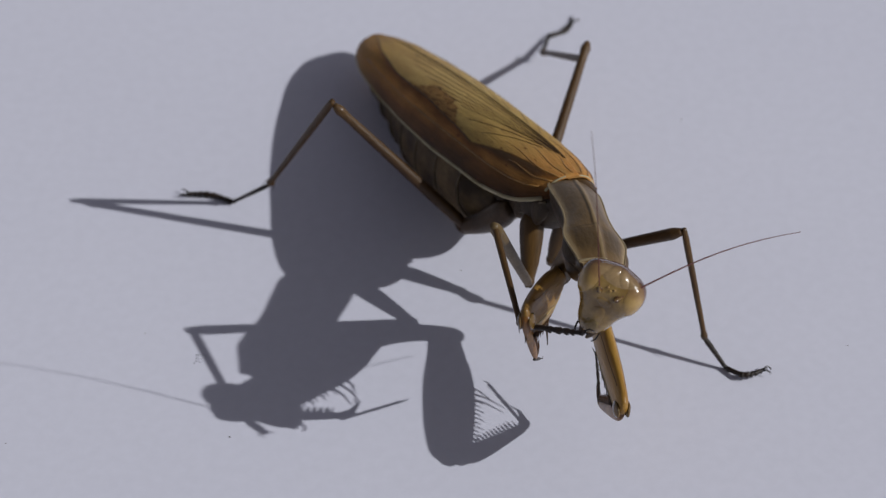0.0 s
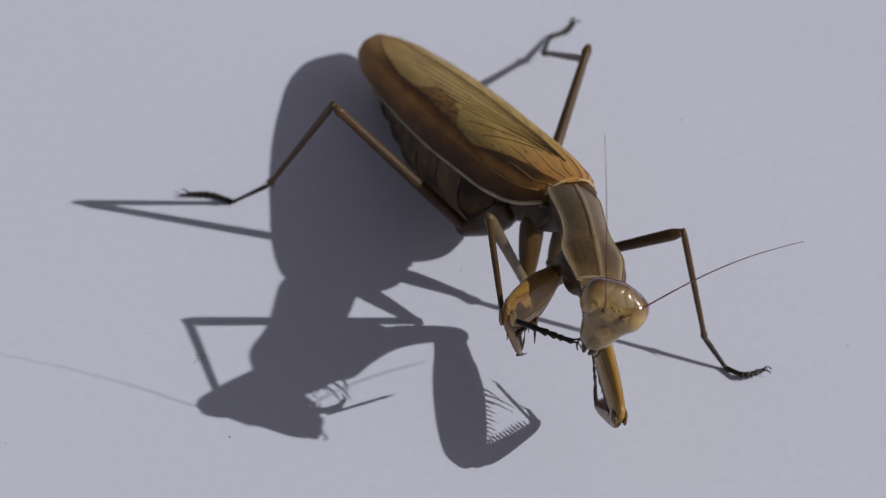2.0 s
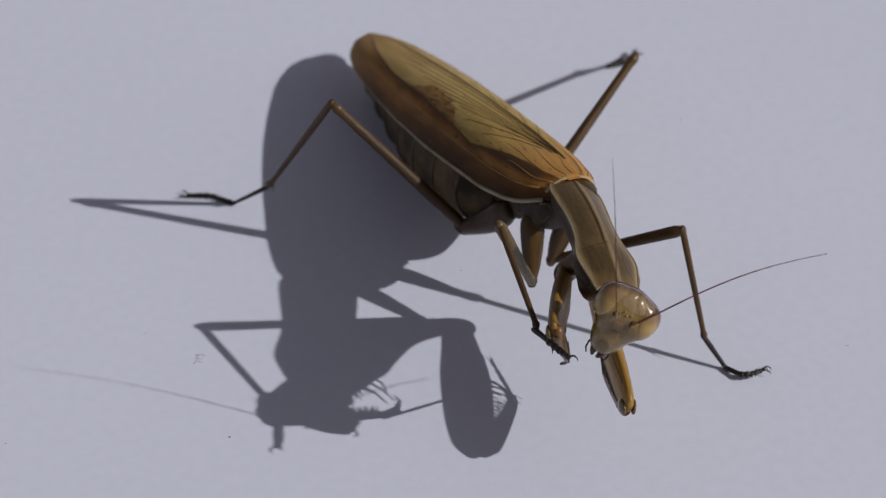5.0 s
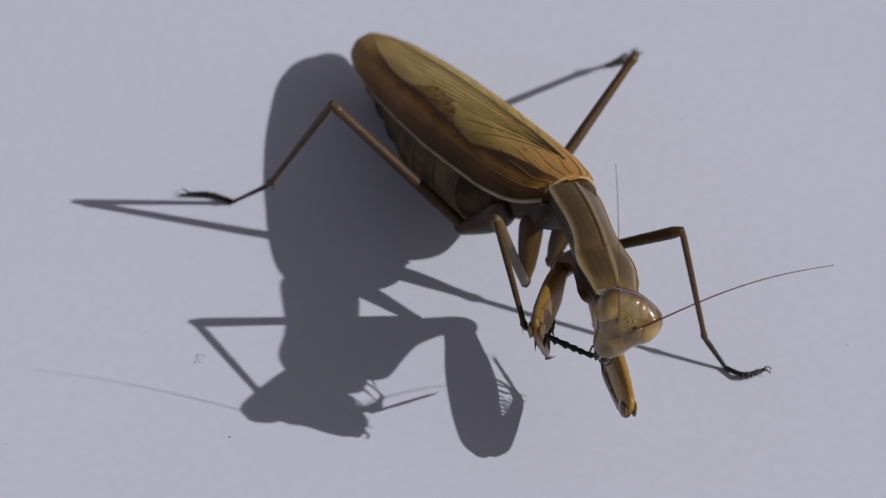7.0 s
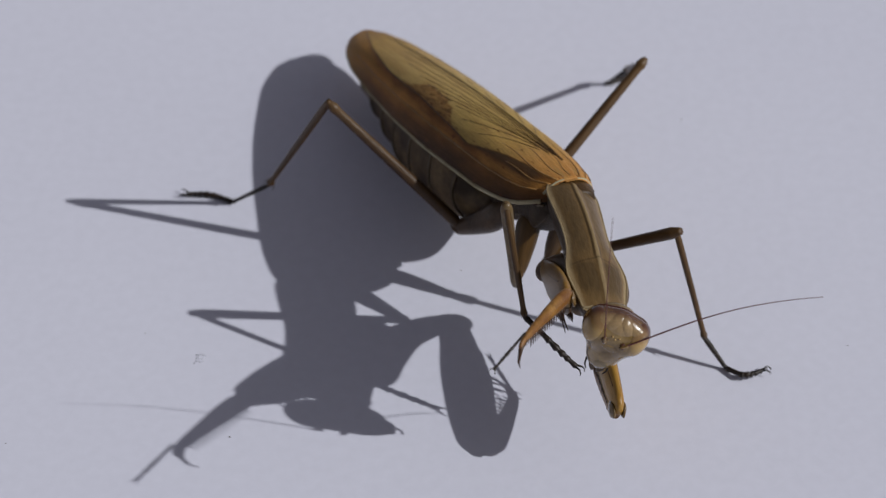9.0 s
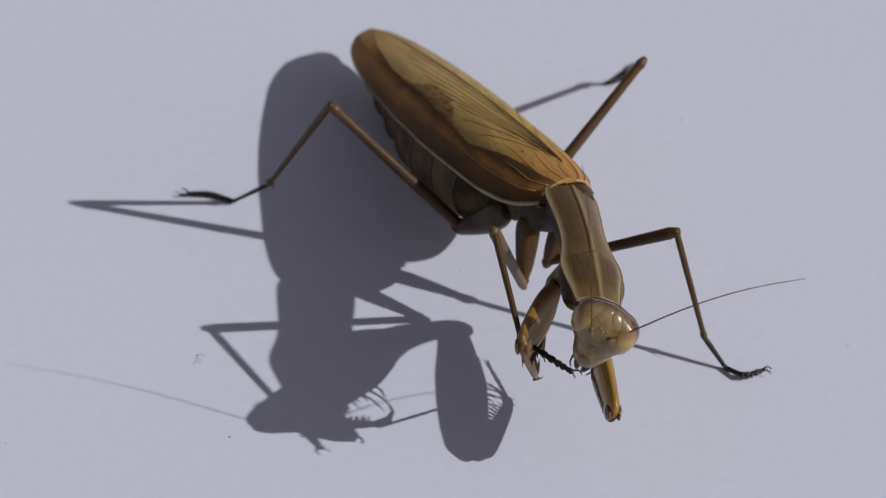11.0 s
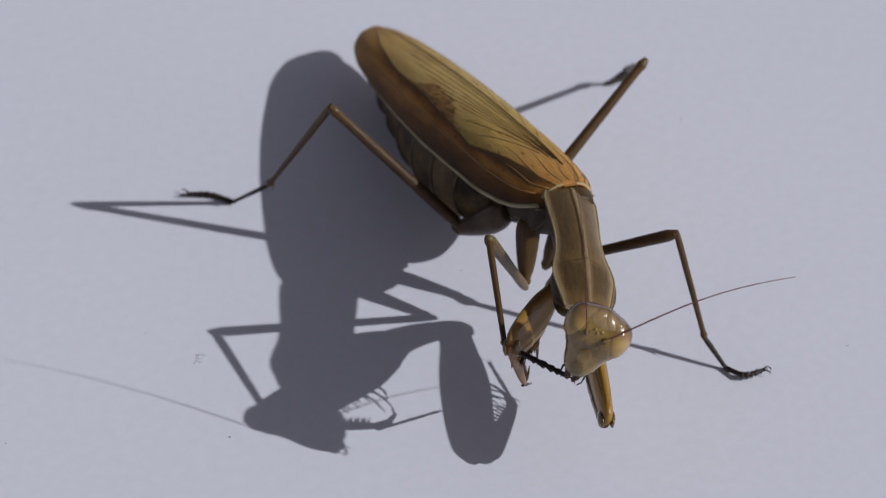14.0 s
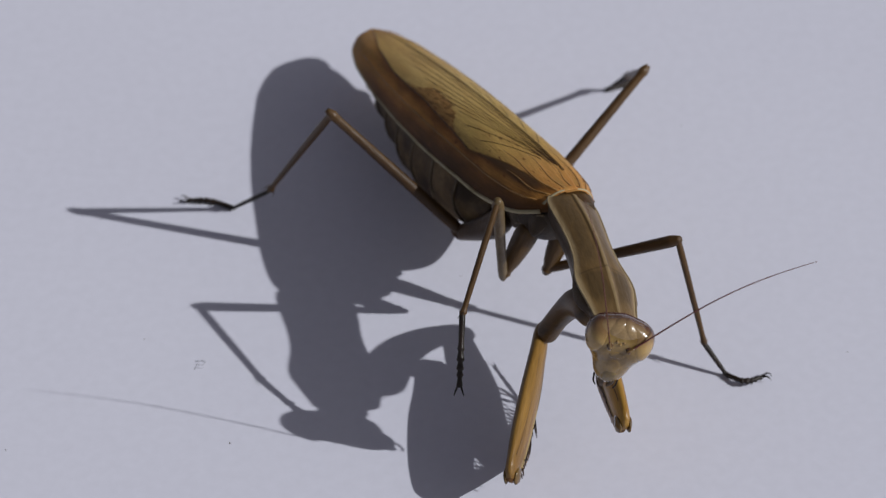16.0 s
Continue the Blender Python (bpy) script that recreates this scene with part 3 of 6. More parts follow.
def make_head(root):
    # x to its right, y the way it faces, z up
    bm = bmesh.new()
    nu, nv = 56, 40
    rows = []
    for j in range(1, nv):
        v = math.pi * j / nv
        rows.append([bm.verts.new(skull(Vector((math.sin(v) * math.cos(2 * math.pi * i / nu), math.sin(v) * math.sin(2 * math.pi * i / nu), math.cos(v)))) * MM) for i in range(nu)])
    ends = [bm.verts.new(skull(Vector((0, 0, z))) * MM) for z in (1, -1)]
    for i in range(nu):
        bm.faces.new((ends[0], rows[0][i], rows[0][(i + 1) % nu]))
        bm.faces.new((ends[1], rows[-1][(i + 1) % nu], rows[-1][i]))
        for r0, r1 in zip(rows, rows[1:]):
            bm.faces.new((r0[i], r1[i], r1[(i + 1) % nu], r0[(i + 1) % nu]))
    h = part("head", bm, HEAD, root, "glossy olive-brown triangular head")
    part("neck", loft([(-3.2, 0, -0.2, 0.9, 0.6), (-2.7, 0, -0.1, 1.45, 0.95), (-2.2, 0, 0.0, 1.6, 1.1), (-1.9, 0, 0.0, 1.5, 1.05), (-1.5, 0, 0.1, 1.7, 1.2), (-0.6, 0, 0.2, 1.4, 1.1)], 20), NECK, h, "pale folded membrane of the neck", m=pose(0, 0, 0, 0, 0, 90))
    for s in (-1, 1):
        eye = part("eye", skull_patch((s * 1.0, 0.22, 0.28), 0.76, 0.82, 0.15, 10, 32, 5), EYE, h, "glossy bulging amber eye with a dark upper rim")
        part("pupil", ball(skull(Vector((s * 0.75, 0.6, 0.33)).normalized()) * 1.0, (0.07, 0.07, 0.08), u=10, v=8), TARSUS, eye)
        seat = skull(Vector((s * 0.52, 1.0, 0.30)).normalized())
        part("antenna_socket", loft([(seat.y - 0.25, seat.x, -seat.z, 0.34, 0.34), (seat.y + 0.05, seat.x, -seat.z, 0.27, 0.27), (seat.y + 0.3, seat.x * 1.02, -seat.z, 0.17, 0.17), (seat.y + 0.42, seat.x * 1.02, -seat.z, 0.08, 0.08)], 14, 3, axis="z"), HEAD, h, "glossy knob at the root of the antenna", Matrix.Rotation(radians(-90), 4, "X"))
        part("mandible", loft([(-4.75, s * 0.25, 0.4, 0.12, 0.15), (-4.3, s * 0.38, 0.45, 0.3, 0.3), (-3.4, s * 0.55, 0.4, 0.4, 0.4)], 10, 2, axis="z"), COXA, h)
        part("palp", strand([(s * 0.7, -0.2, -3.6), (s * 1.05, 0.0, -4.0), (s * 1.0, 0.3, -4.5), (s * 0.75, 0.5, -4.8)], 0.11, 0.06), TARSUS, h, "short dark feeler beside the mouth")
    for x, z in ((0, 0.52), (-0.2, 0.68), (0.2, 0.68)):
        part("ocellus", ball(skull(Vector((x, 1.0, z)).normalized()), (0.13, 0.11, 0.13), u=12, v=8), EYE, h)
    part("crown", skull_patch((0, 0.36, 1.0), 0.95, 0.60, 0.02, 12, 48), VERTEX, h, "pale bronze lobed crown")
    part("frons_plate", skull_patch((0, 1.0, -0.22), 0.46, 0.26, 0.06, 8, 24), HEAD, h)
    part("clypeus", skull_patch((0, 0.9, -0.95), 0.34, 0.30, 0.05, 8, 24), HEAD, h)
    part("labrum", skull_patch((0, 0.42, -1.0), 0.22, 0.22, 0.05, 6, 24), OLIVE, h)
    for x in (-0.72, -0.24, 0.24, 0.72):
        part("crown_lobe", skull_patch((x, 0.34, 1.0), 0.26, 0.52, 0.13, 9, 26, 2), VERTEX, h, "glossy rounded lobe of the crown")
    nape = [skull(Vector((math.sin(a), -0.15 - 0.25 * math.cos(a), math.cos(a))).normalized()) for a in [-1.5 + 3.0 * k / 40 for k in range(41)]]
    part("nape_rim", strand(nape, 0.09, 0.09, 6), MAROON, h, "dark maroon rim along the back of the head")
    return h


def make_antenna(root, length, bow, r=0.085):
    pts = [(length * t, 0, bow * length * math.sin(math.pi * t) * (0.6 + 0.4 * t)) for t in [i / 28 for i in range(29)]]
    a = part("antenna", strand(pts, r, r * 0.35, 6), REDDISH, root, "long thin reddish antenna")
    part("scape", loft([(-0.2, 0, 0, 0.13, 0.13), (0.2, 0, 0, 0.15, 0.15), (0.6, 0, 0.04, 0.10, 0.10)], 10, 2), HEAD, a)
    return a


def make_segment(name, root, length, r0, r1, mat, bulge=1.3, label="", flat=1.0):
    """A leg segment along x with a thickened joint at its far end."""
    rings = [(-0.3, 0, 0, r0 * 0.7, r0 * 0.7 * flat), (length * 0.06, 0, 0, r0, r0 * flat), (length * 0.3, 0, 0, r0 * 0.97 + r1 * 0.03, (r0 * 0.97 + r1 * 0.03) * flat), (length * 0.7, 0, 0, r0 * 0.35 + r1 * 0.65, (r0 * 0.35 + r1 * 0.65) * flat),
             (length * 0.93, 0, 0, r1, r1), (length * 0.975, 0, 0, r1 * bulge, r1 * bulge), (length + r1 * 0.8, 0, 0, r1 * 0.6, r1 * 0.6)]
    seg = part(name, loft(rings, 14, 3), mat, root, label)
    if name.endswith("tibia"):
        for s in (-1, 1):
            part("spur", strand([(length * 0.97, s * r1 * 0.9, 0), (length * 0.97 + 0.25, s * (r1 + 0.2), -0.1), (length + 0.4, s * (r1 + 0.32), -0.15)], 0.07, 0.02, 5), TARSUS, seg)
    return seg


def make_tarsus(root, length, bow=0.0):
    c = lambda f: bow * math.sin(math.pi * min(f, 1.0))
    rings = [(0, 0, 0.2), (0.06, 0, 0.23), (0.4, 0, 0.2), (0.47, -0.05, 0.29), (0.5, 0, 0.18), (0.62, -0.05, 0.29), (0.65, 0, 0.17), (0.74, -0.05, 0.28), (0.77, 0, 0.16), (0.83, -0.05, 0.26), (0.87, 0, 0.16), (0.97, 0, 0.23), (1.0, 0, 0.12)]
    t = part("tarsus", loft([(f * length, c(f), z, r * 1.25, r * 1.15) for f, z, r in rings], 12, 2), TARSUS, root, "blackish five-jointed foot")
    for s in (-1, 1):
        part("claw", strand([(length * 0.96, s * 0.1, 0), (length + 0.35, s * 0.32, 0.26), (length + 0.65, s * 0.42, 0.12), (length + 0.75, s * 0.42, -0.1)], 0.11, 0.03, 6), TARSUS, t)
    return t


def make_hind_coxa(root, length):
    """A bowed strap along x that sags below its ends, with a small rounded trochanter."""
    rings = []
    for f, r in ((-0.1, 0.8), (0.08, 1.25), (0.3, 1.3), (0.55, 1.1), (0.78, 0.92), (0.93, 0.8), (1.03, 0.6)):
        rings.append((f * length, 0, -0.25 * math.sin(math.pi * min(max(f, 0), 1)), r * 0.9, r))
    c = part("coxa", loft(rings, 20, 4), HIP, root)
    part("trochanter", loft([(length - 0.7, 0, -0.2, 0.3, 0.3), (length - 0.2, 0, -0.1, 0.68, 0.72), (length + 0.4, 0, 0.2, 0.66, 0.7), (length + 0.9, 0, 0.5, 0.3, 0.3)], 14, 3), LEG, c)
    part("seam", strand([(x, -0.75 * r, z - 0.5 * r) for x, _, z, _, r in smooth_rings(rings[1:-1], 4)], 0.07, 0.06, 5), FOLD, c, "pale seam")
    return c


def make_fore_coxa(root, length):
    """A stout bowed segment along x, arched towards z, with a joint at its end."""
    rings = []
    for f, r in ((-0.06, 0.7), (0.05, 1.5), (0.25, 1.55), (0.5, 1.35), (0.75, 1.15), (0.92, 1.12), (1.0, 1.12), (1.06, 0.7)):
        rings.append((f * length, 0, 1.7 * math.sin(math.pi * min(max(f, 0), 1)), r * 0.9, r))
    c = part("fore_coxa", loft(rings, 18, 4), COXA, root, "stout brown upper foreleg")
    part("ridge", strand([(x, 0.3, z + r * 0.92) for x, _, z, _, r in smooth_rings(rings[1:-2], 4)], 0.12, 0.08, 6), OCHRE, c, "ochre ridge")
    return c


def make_fore_femur(root, length, mat, deep=0.0):
    # x to the knee, z away from the spined lower edge
    k = length / 15.6
    rings = [(-0.9, 0, 0.1, 0.4, 0.5), (-0.2, 0, 0.1, 0.65, 0.95), (0.9, 0, 0.05, 0.7, 1.1), (3.0 * k, 0, -0.1, 0.75, 1.35), (6.0 * k, 0, -0.15, 0.8, 1.7), (9.0 * k, 0, -0.1, 0.78, 1.74), (12.0 * k, 0, -0.05, 0.7, 1.64), (14.0 * k, 0, 0.0, 0.6, 1.42), (15.2 * k, 0, 0.05, 0.52, 1.15), (15.9 * k, 0, 0.1, 0.3, 0.6)]
    rings = [(x, y, z - deep * min(max(rz - 1.1, 0), 0.5), ry, rz + deep * min(max(rz - 1.1, 0), 0.5)) for x, y, z, ry, rz in rings]
    f = part("fore_femur", loft(rings, 20, 3), mat, root, "thick ochre grasping foreleg segment with spines")
    for sy in (-1, 1):
        for z, r, m in ((-0.95, 0.16, CREAM), (1.15, 0.08, LINE)):
            pts = []
            for x, _, cz, ry, rz in smooth_rings(rings[3:-2], 4):
                zz = max(min(z, rz * 0.75), -rz * 0.75)
                pts.append((x, sy * (ry * math.sqrt(1 - (zz / rz) ** 2) - 0.04), cz + zz))
            part("stripe", strand(pts, r * 0.4, r * 0.8, 6), m, f, "dark brown stripe" if m is LINE else "cream stripe")
    part("spine_ridge", loft([(x, 0, cz - rz + 0.12, 0.36, 0.2) for x, _, cz, _, rz in rings[3:9]], 12, 4), LINE, f, "dark reddish ridge that carries the spines")
    for sy in (-1, 1):
        part("knee_lobe", loft([(14.2 * k, sy * 0.42, -0.5, 0.1, 0.2), (14.8 * k, sy * 0.5, -0.45, 0.22, 0.6), (15.5 * k, sy * 0.5, -0.4, 0.24, 0.75), (16.1 * k, sy * 0.42, -0.35, 0.1, 0.3)], 14, 3), KNEE, f, "olive translucent lobe at the knee")
    first = None
    for q in range(12):
        x = 8.0 + q * 0.55
        for sy in (-1, 1):
            z = -1.78 - deep + max(x - 10, 0) * 0.06
            m = shift(x, sy * 0.38, z, 0, 0, 0) @ Matrix.Diagonal((1, 1, 0.85 if (q + (sy > 0)) % 2 else 0.5, 1))
            if first is None:
                first = part("spine", strand([(0, 0, 0.2), (0.05, 0.0, -0.35), (0.2, 0, -0.8)], 0.11, 0.03, 5), SPINE, f, m=m)
            else:
                again(first, f, m)
    for q, far in enumerate((1.5, 2.4, 2.1)):
        x = 6.1 + q * 0.75
        part("long_spine", strand([(x, 0, -1.5 - deep), (x + 0.25, 0.1 * q, -1.7 - deep - far * 0.5), (x + 0.9, 0.2 * q, -1.7 - deep - far)], 0.15, 0.03, 6), SPINE, f)
    return f


def make_fore_tibia(root):
    # x to its hooked tip, z away from its toothed edge
    f = part("fore_tibia", loft([(-0.3, 0, 0, 0.4, 0.5), (0.6, 0, 0.05, 0.47, 0.78), (3.0, 0, 0.05, 0.42, 0.68), (5.0, 0, 0, 0.36, 0.52), (7.0, 0, -0.1, 0.28, 0.40), (8.2, 0, -0.3, 0.2, 0.28), (8.7, 0, -0.5, 0.12, 0.15)], 14, 3), RUST, root, "curved ochre foreleg tip with a row of teeth")
    part("hook", strand([(7.6, 0, -0.2), (8.6, 0, -0.8), (9.1, 0, -1.6), (9.0, 0, -2.3)], 0.28, 0.03, 7), SPINE, f, "curved dark hook")
    tooth = None
    for k in range(15):
        for s in (-1, 1):
            m = shift(1.2 + k * 0.42, s * 0.22, -0.52)
            if tooth is None:
                tooth = part("tooth", strand([(0, 0, 0.1), (0.06, 0, -0.25), (0.2, 0, -0.62)], 0.12, 0.02, 5), SPINE, f, m=m)
            else:
                again(tooth, f, m)
    return f


def make_fore_tarsus(root):
    t = part("fore_tarsus", loft([(0, 0, 0, 0.13, 0.13), (2.0, 0, 0, 0.12, 0.12), (2.2, 0, 0, 0.17, 0.16), (2.4, 0, 0, 0.12, 0.12), (3.1, 0, 0, 0.17, 0.16), (3.3, 0, 0, 0.11, 0.11), (3.9, 0, 0, 0.16, 0.15), (4.1, 0, 0, 0.1, 0.1), (5.0, 0, 0, 0.14, 0.13), (5.2, 0, 0, 0.06, 0.06)], 8, 2), TARSUS, root, "thin dark foreleg foot")
    for s in (-1, 1):
        part("claw", strand([(5.0, s * 0.06, 0), (5.4, s * 0.25, 0.05), (5.6, s * 0.3, -0.12)], 0.06, 0.02, 5), TARSUS, t)
    return t


mantis = new("praying_mantis")
mantis.rotation_mode = "QUATERNION"
tagged(mantis, "brown praying mantis on a white board, grooming its middle foot", "mantis")
make_ground()
make_specks()
make_thorax(mantis)
make_abdomen(mantis)
make_wing(mantis, -1)
make_wing(mantis, 1)
# hidden from the camera; added so that the wing tips' shadow reaches further
part("hindwing", loft([(-28, 0.2, -0.7, 3.2, 0.25), (-36, 0.4, -0.5, 2.9, 0.22), (-41.5, 0.6, -0.4, 2.3, 0.15), (-43.5, 0.6, -0.3, 1.5, 0.10), (-44.2, 0.55, -0.3, 0.6, 0.05)], 18, 4), RIDGE, mantis, "unseen folded brown hindwing, added under the forewings for its shadow")
PARTS = {"pronotum": make_pronotum(mantis), "head": make_head(mantis)}
PARTS["antenna_l"] = make_antenna(mantis, 17.6, 0.06)
PARTS["antenna_r"] = make_antenna(mantis, 17.8, 0.05, 0.06)
for s in "lr":
    PARTS["hind_coxa_" + s] = make_hind_coxa(mantis, 7.2)
    PARTS["hind_femur_" + s] = make_segment("hind_femur", mantis, 16.7 if s == "l" else 17.6, 0.54, 0.42, LEG, 1.2)
    PARTS["hind_tibia_" + s] = make_segment("hind_tibia", mantis, 17.2, 0.36, 0.27, LEG, 1.5)
    PARTS["hind_metatarsus_" + s] = make_segment("metatarsus", mantis, 5.0 if s == "r" else 3.4, 0.22, 0.17, TARSUS, 1.3)
    PARTS["hind_tarsus_" + s] = make_tarsus(mantis, 4.6 if s == "r" else 3.6, -0.5)
    PARTS["mid_coxa_" + s] = make_segment("coxa", mantis, 6.0, 0.82, 0.50, COXA, 1.1, flat=1.35)
    PARTS["mid_femur_" + s] = make_segment("mid_femur", mantis, 14.2 if s == "r" else 13.7, 0.44, 0.56, PALELEG if s == "r" else LEG, 0.95)
    PARTS["mid_tibia_" + s] = make_segment("mid_tibia", mantis, 11.4 if s == "l" else 10.4, 0.30, 0.25, LEG, 1.4)
    PARTS["mid_tarsus_" + s] = make_tarsus(mantis, 6.4 if s == "r" else 3.4, 0.0 if s == "r" else -1.0)
PARTS["mid_metatarsus_l"] = make_segment("metatarsus", mantis, 3.6, 0.25, 0.2, TARSUS, 1.3)
for s in "lr":
    PARTS["fore_coxa_" + s] = make_fore_coxa(mantis, 12.7 if s == "l" else 10.4)
    PARTS["fore_tarsus_" + s] = make_fore_tarsus(mantis)
    PARTS["fore_femur_" + s] = make_fore_femur(mantis, REACH_L if s == "l" else 15.6, OCHRE if s == "l" else SHADED_OCHRE, 0.0 if s == "l" else 0.45)
    PARTS["fore_tibia_" + s] = make_fore_tibia(mantis)
STANCES = {name: [] for name in ("mantis", *PARTS)}


def aim(a, b, hint):
    """A pose at a with x towards b and z near hint."""
    a, b = Vector(a), Vector(b)
    x = (b - a).normalized()
    y = Vector(hint).cross(x).normalized()
    m = Matrix((x, y, x.cross(y))).transposed().to_4x4()
    m.translation = a * MM
    return m


def moment(t, body, tail, neck, head, turn, antenna_l, antenna_r, hind_l, hind_r, mid_l, mid_r, fore_r, fore_l):
    """The stance at t seconds, from the places of its joints in millimetres."""
    lean = radians(10)
    trunk = aim(body, Vector(body) * 2 - Vector(tail), (0, 0, 1)) @ Matrix.Rotation(-lean, 4, "X")
    up = trunk.to_3x3() @ Vector((0, 0, 1))
    on_body = lambda x, y, z: trunk @ (Vector((x, y, z)) * MM) / MM
    back = trunk.inverted()

    def key(name, m):
        STANCES[name].append((t, back @ m))

    STANCES["mantis"].append((t, trunk))
    shield = aim(body, neck, up)
    on_shield = lambda x, y, z: shield @ (Vector((x, y, z)) * MM) / MM
    key("pronotum", aim(body, neck, up + (trunk.to_3x3() @ Vector((0, 1, 0))) * 0.27))
    face = Matrix.Translation(Vector(head) * MM) @ Quaternion(turn).normalized().to_matrix().to_4x4()
    key("head", face)
    for s, sign, tip in (("l", -1, antenna_l), ("r", 1, antenna_r)):
        root = face @ (Vector((sign * 0.78, 1.9, 0.5)) * MM) / MM
        key("antenna_" + s, aim(root, tip, up))
    # hind legs
    feet = {"l": hind_l, "r": (hind_r, (-16.76, 5.06, 3.64), (-20.4, 6.24, 0.3), (-25.3, 7.4, 0.35))}
    for s, sign in (("l", 1), ("r", -1)):
        knee, ankle, heel, toe = feet[s]
        hip = on_body(-14.0, sign * 3.8, -8.9 if s == "r" else -7.2)
        key("hind_coxa_" + s, aim(on_body(-8.2, sign * 2.4, -5.4), hip, up))
        key("hind_femur_" + s, aim(hip, knee, up))
        key("hind_tibia_" + s, aim(knee, ankle, (0.3, 1, 0)))
        key("hind_metatarsus_" + s, aim(ankle, heel, (0, 0.2, 1)))
        key("hind_tarsus_" + s, aim(heel, toe, (0, 0, 1)))
    # middle legs
    shin = (23.96, -14.84, 3.03)
    legs = {"l": (on_body(-5.9, 1.1, -10.0), mid_l, shin, (29.2, -16.5, 0.45)), "r": mid_r}
    for s, sign in (("l", 1), ("r", -1)):
        hip, knee, ankle, toe = legs[s]
        key("mid_coxa_" + s, aim(on_body(-4.0, sign * 2.0, -4.6), hip, (1, 0, 0.3)))
        key("mid_femur_" + s, aim(hip, knee, (1, 0.3, 0)))
        key("mid_tibia_" + s, aim(knee, ankle, (1, 0.3, 0)))
        if s == "l":
            key("mid_metatarsus_l", aim(ankle, (26.0, -16.05, 0.3), (0, 0.3, 1)))
            ankle = (26.0, -16.05, 0.3)
        key("mid_tarsus_" + s, aim(ankle, toe, (0, 0.3, 1)))
    # grasping legs
    elbow, knee, tip = fore_r
    key("fore_coxa_r", aim(on_shield(13.0, -1.4, -1.9), elbow, (0.2, 1, 0.5)))
    blade = aim(elbow, knee, (-0.1, 0.25, 1))
    key("fore_femur_r", blade)
    shin = aim(knee, tip, (Vector(tip) - Vector(knee)).cross(blade.to_3x3() @ Vector((0, 1, 0))))
    key("fore_tibia_r", shin)
    open_foot = 2.55 < t < 3.6 or 8.1 < t < 9.3
    root = shin @ (Vector((7.6, 0, 0.3)) * MM) / MM
    foot_way = Vector((0.12, 0.70, -0.70))
    if 9.25 < t < 9.75 or 8.02 < t < 8.18:
        spread = (9.8 - t) / 0.6 if t > 9 else (t - 8.0) / 0.2
        foot_way = foot_way * (1 - spread) + (Vector(tip) - Vector(knee)).normalized() * spread
    elif open_foot:
        foot_way = (Vector(tip) - Vector(knee)).normalized() + Vector((-0.05, -0.05, -0.15))
    if abs(t - 3.4) < 0.05:
        foot_way = Vector((-0.52, -0.59, -0.61))
    elif abs(t - 3.5) < 0.05:
        foot_way = Vector((-0.23, 0.28, -0.93))
    elif 2.15 < t < 2.35:
        foot_way = Vector((0.33, 0.80, -0.50))
    elif 2.35 < t < 2.55:
        foot_way = Vector((-0.12, 0.7, 0.7))
    elif t > 15.7:
        foot_way = (Vector(knee) - Vector(tip)).normalized() + Vector((0.15, 0.2, 0.1))
    key("fore_tarsus_r", aim(root, root + foot_way, shin.to_3x3() @ Vector((0, 0.3, 1))))
    elbow, fore_l = fore_l
    key("fore_coxa_l", aim(on_shield(13.0, 1.4, -1.9), elbow, (0.2, 1, 0.5)))
    blade = aim(elbow, fore_l, (0.1, 0.1, 1))
    key("fore_femur_l", blade)
    # the tibia stands open at first, then folds
    shut = float(np.interp(t, (2.0, 2.5), (0, 1)))
    ajar = radians(37 - 17 * shut)
    bend = blade @ (Vector((REACH_L - 0.7, 0, -1.1)) * MM) / MM
    way = blade.to_3x3() @ Vector((-math.cos(ajar), 0, -math.sin(ajar)))
    shin = aim(bend, bend + way, way.cross(blade.to_3x3() @ Vector((0, 1, 0))))
    key("fore_tibia_l", shin)
    root = shin @ (Vector((7.8, 0, 0.1)) * MM) / MM
    back_way = blade.to_3x3() @ Vector((-0.85 - 0.09 * shut, 0.0, 0.52 - 0.22 * shut))
    key("fore_tarsus_l", aim(root, root + back_way, shin.to_3x3() @ Vector((0, 0.3, 1))))


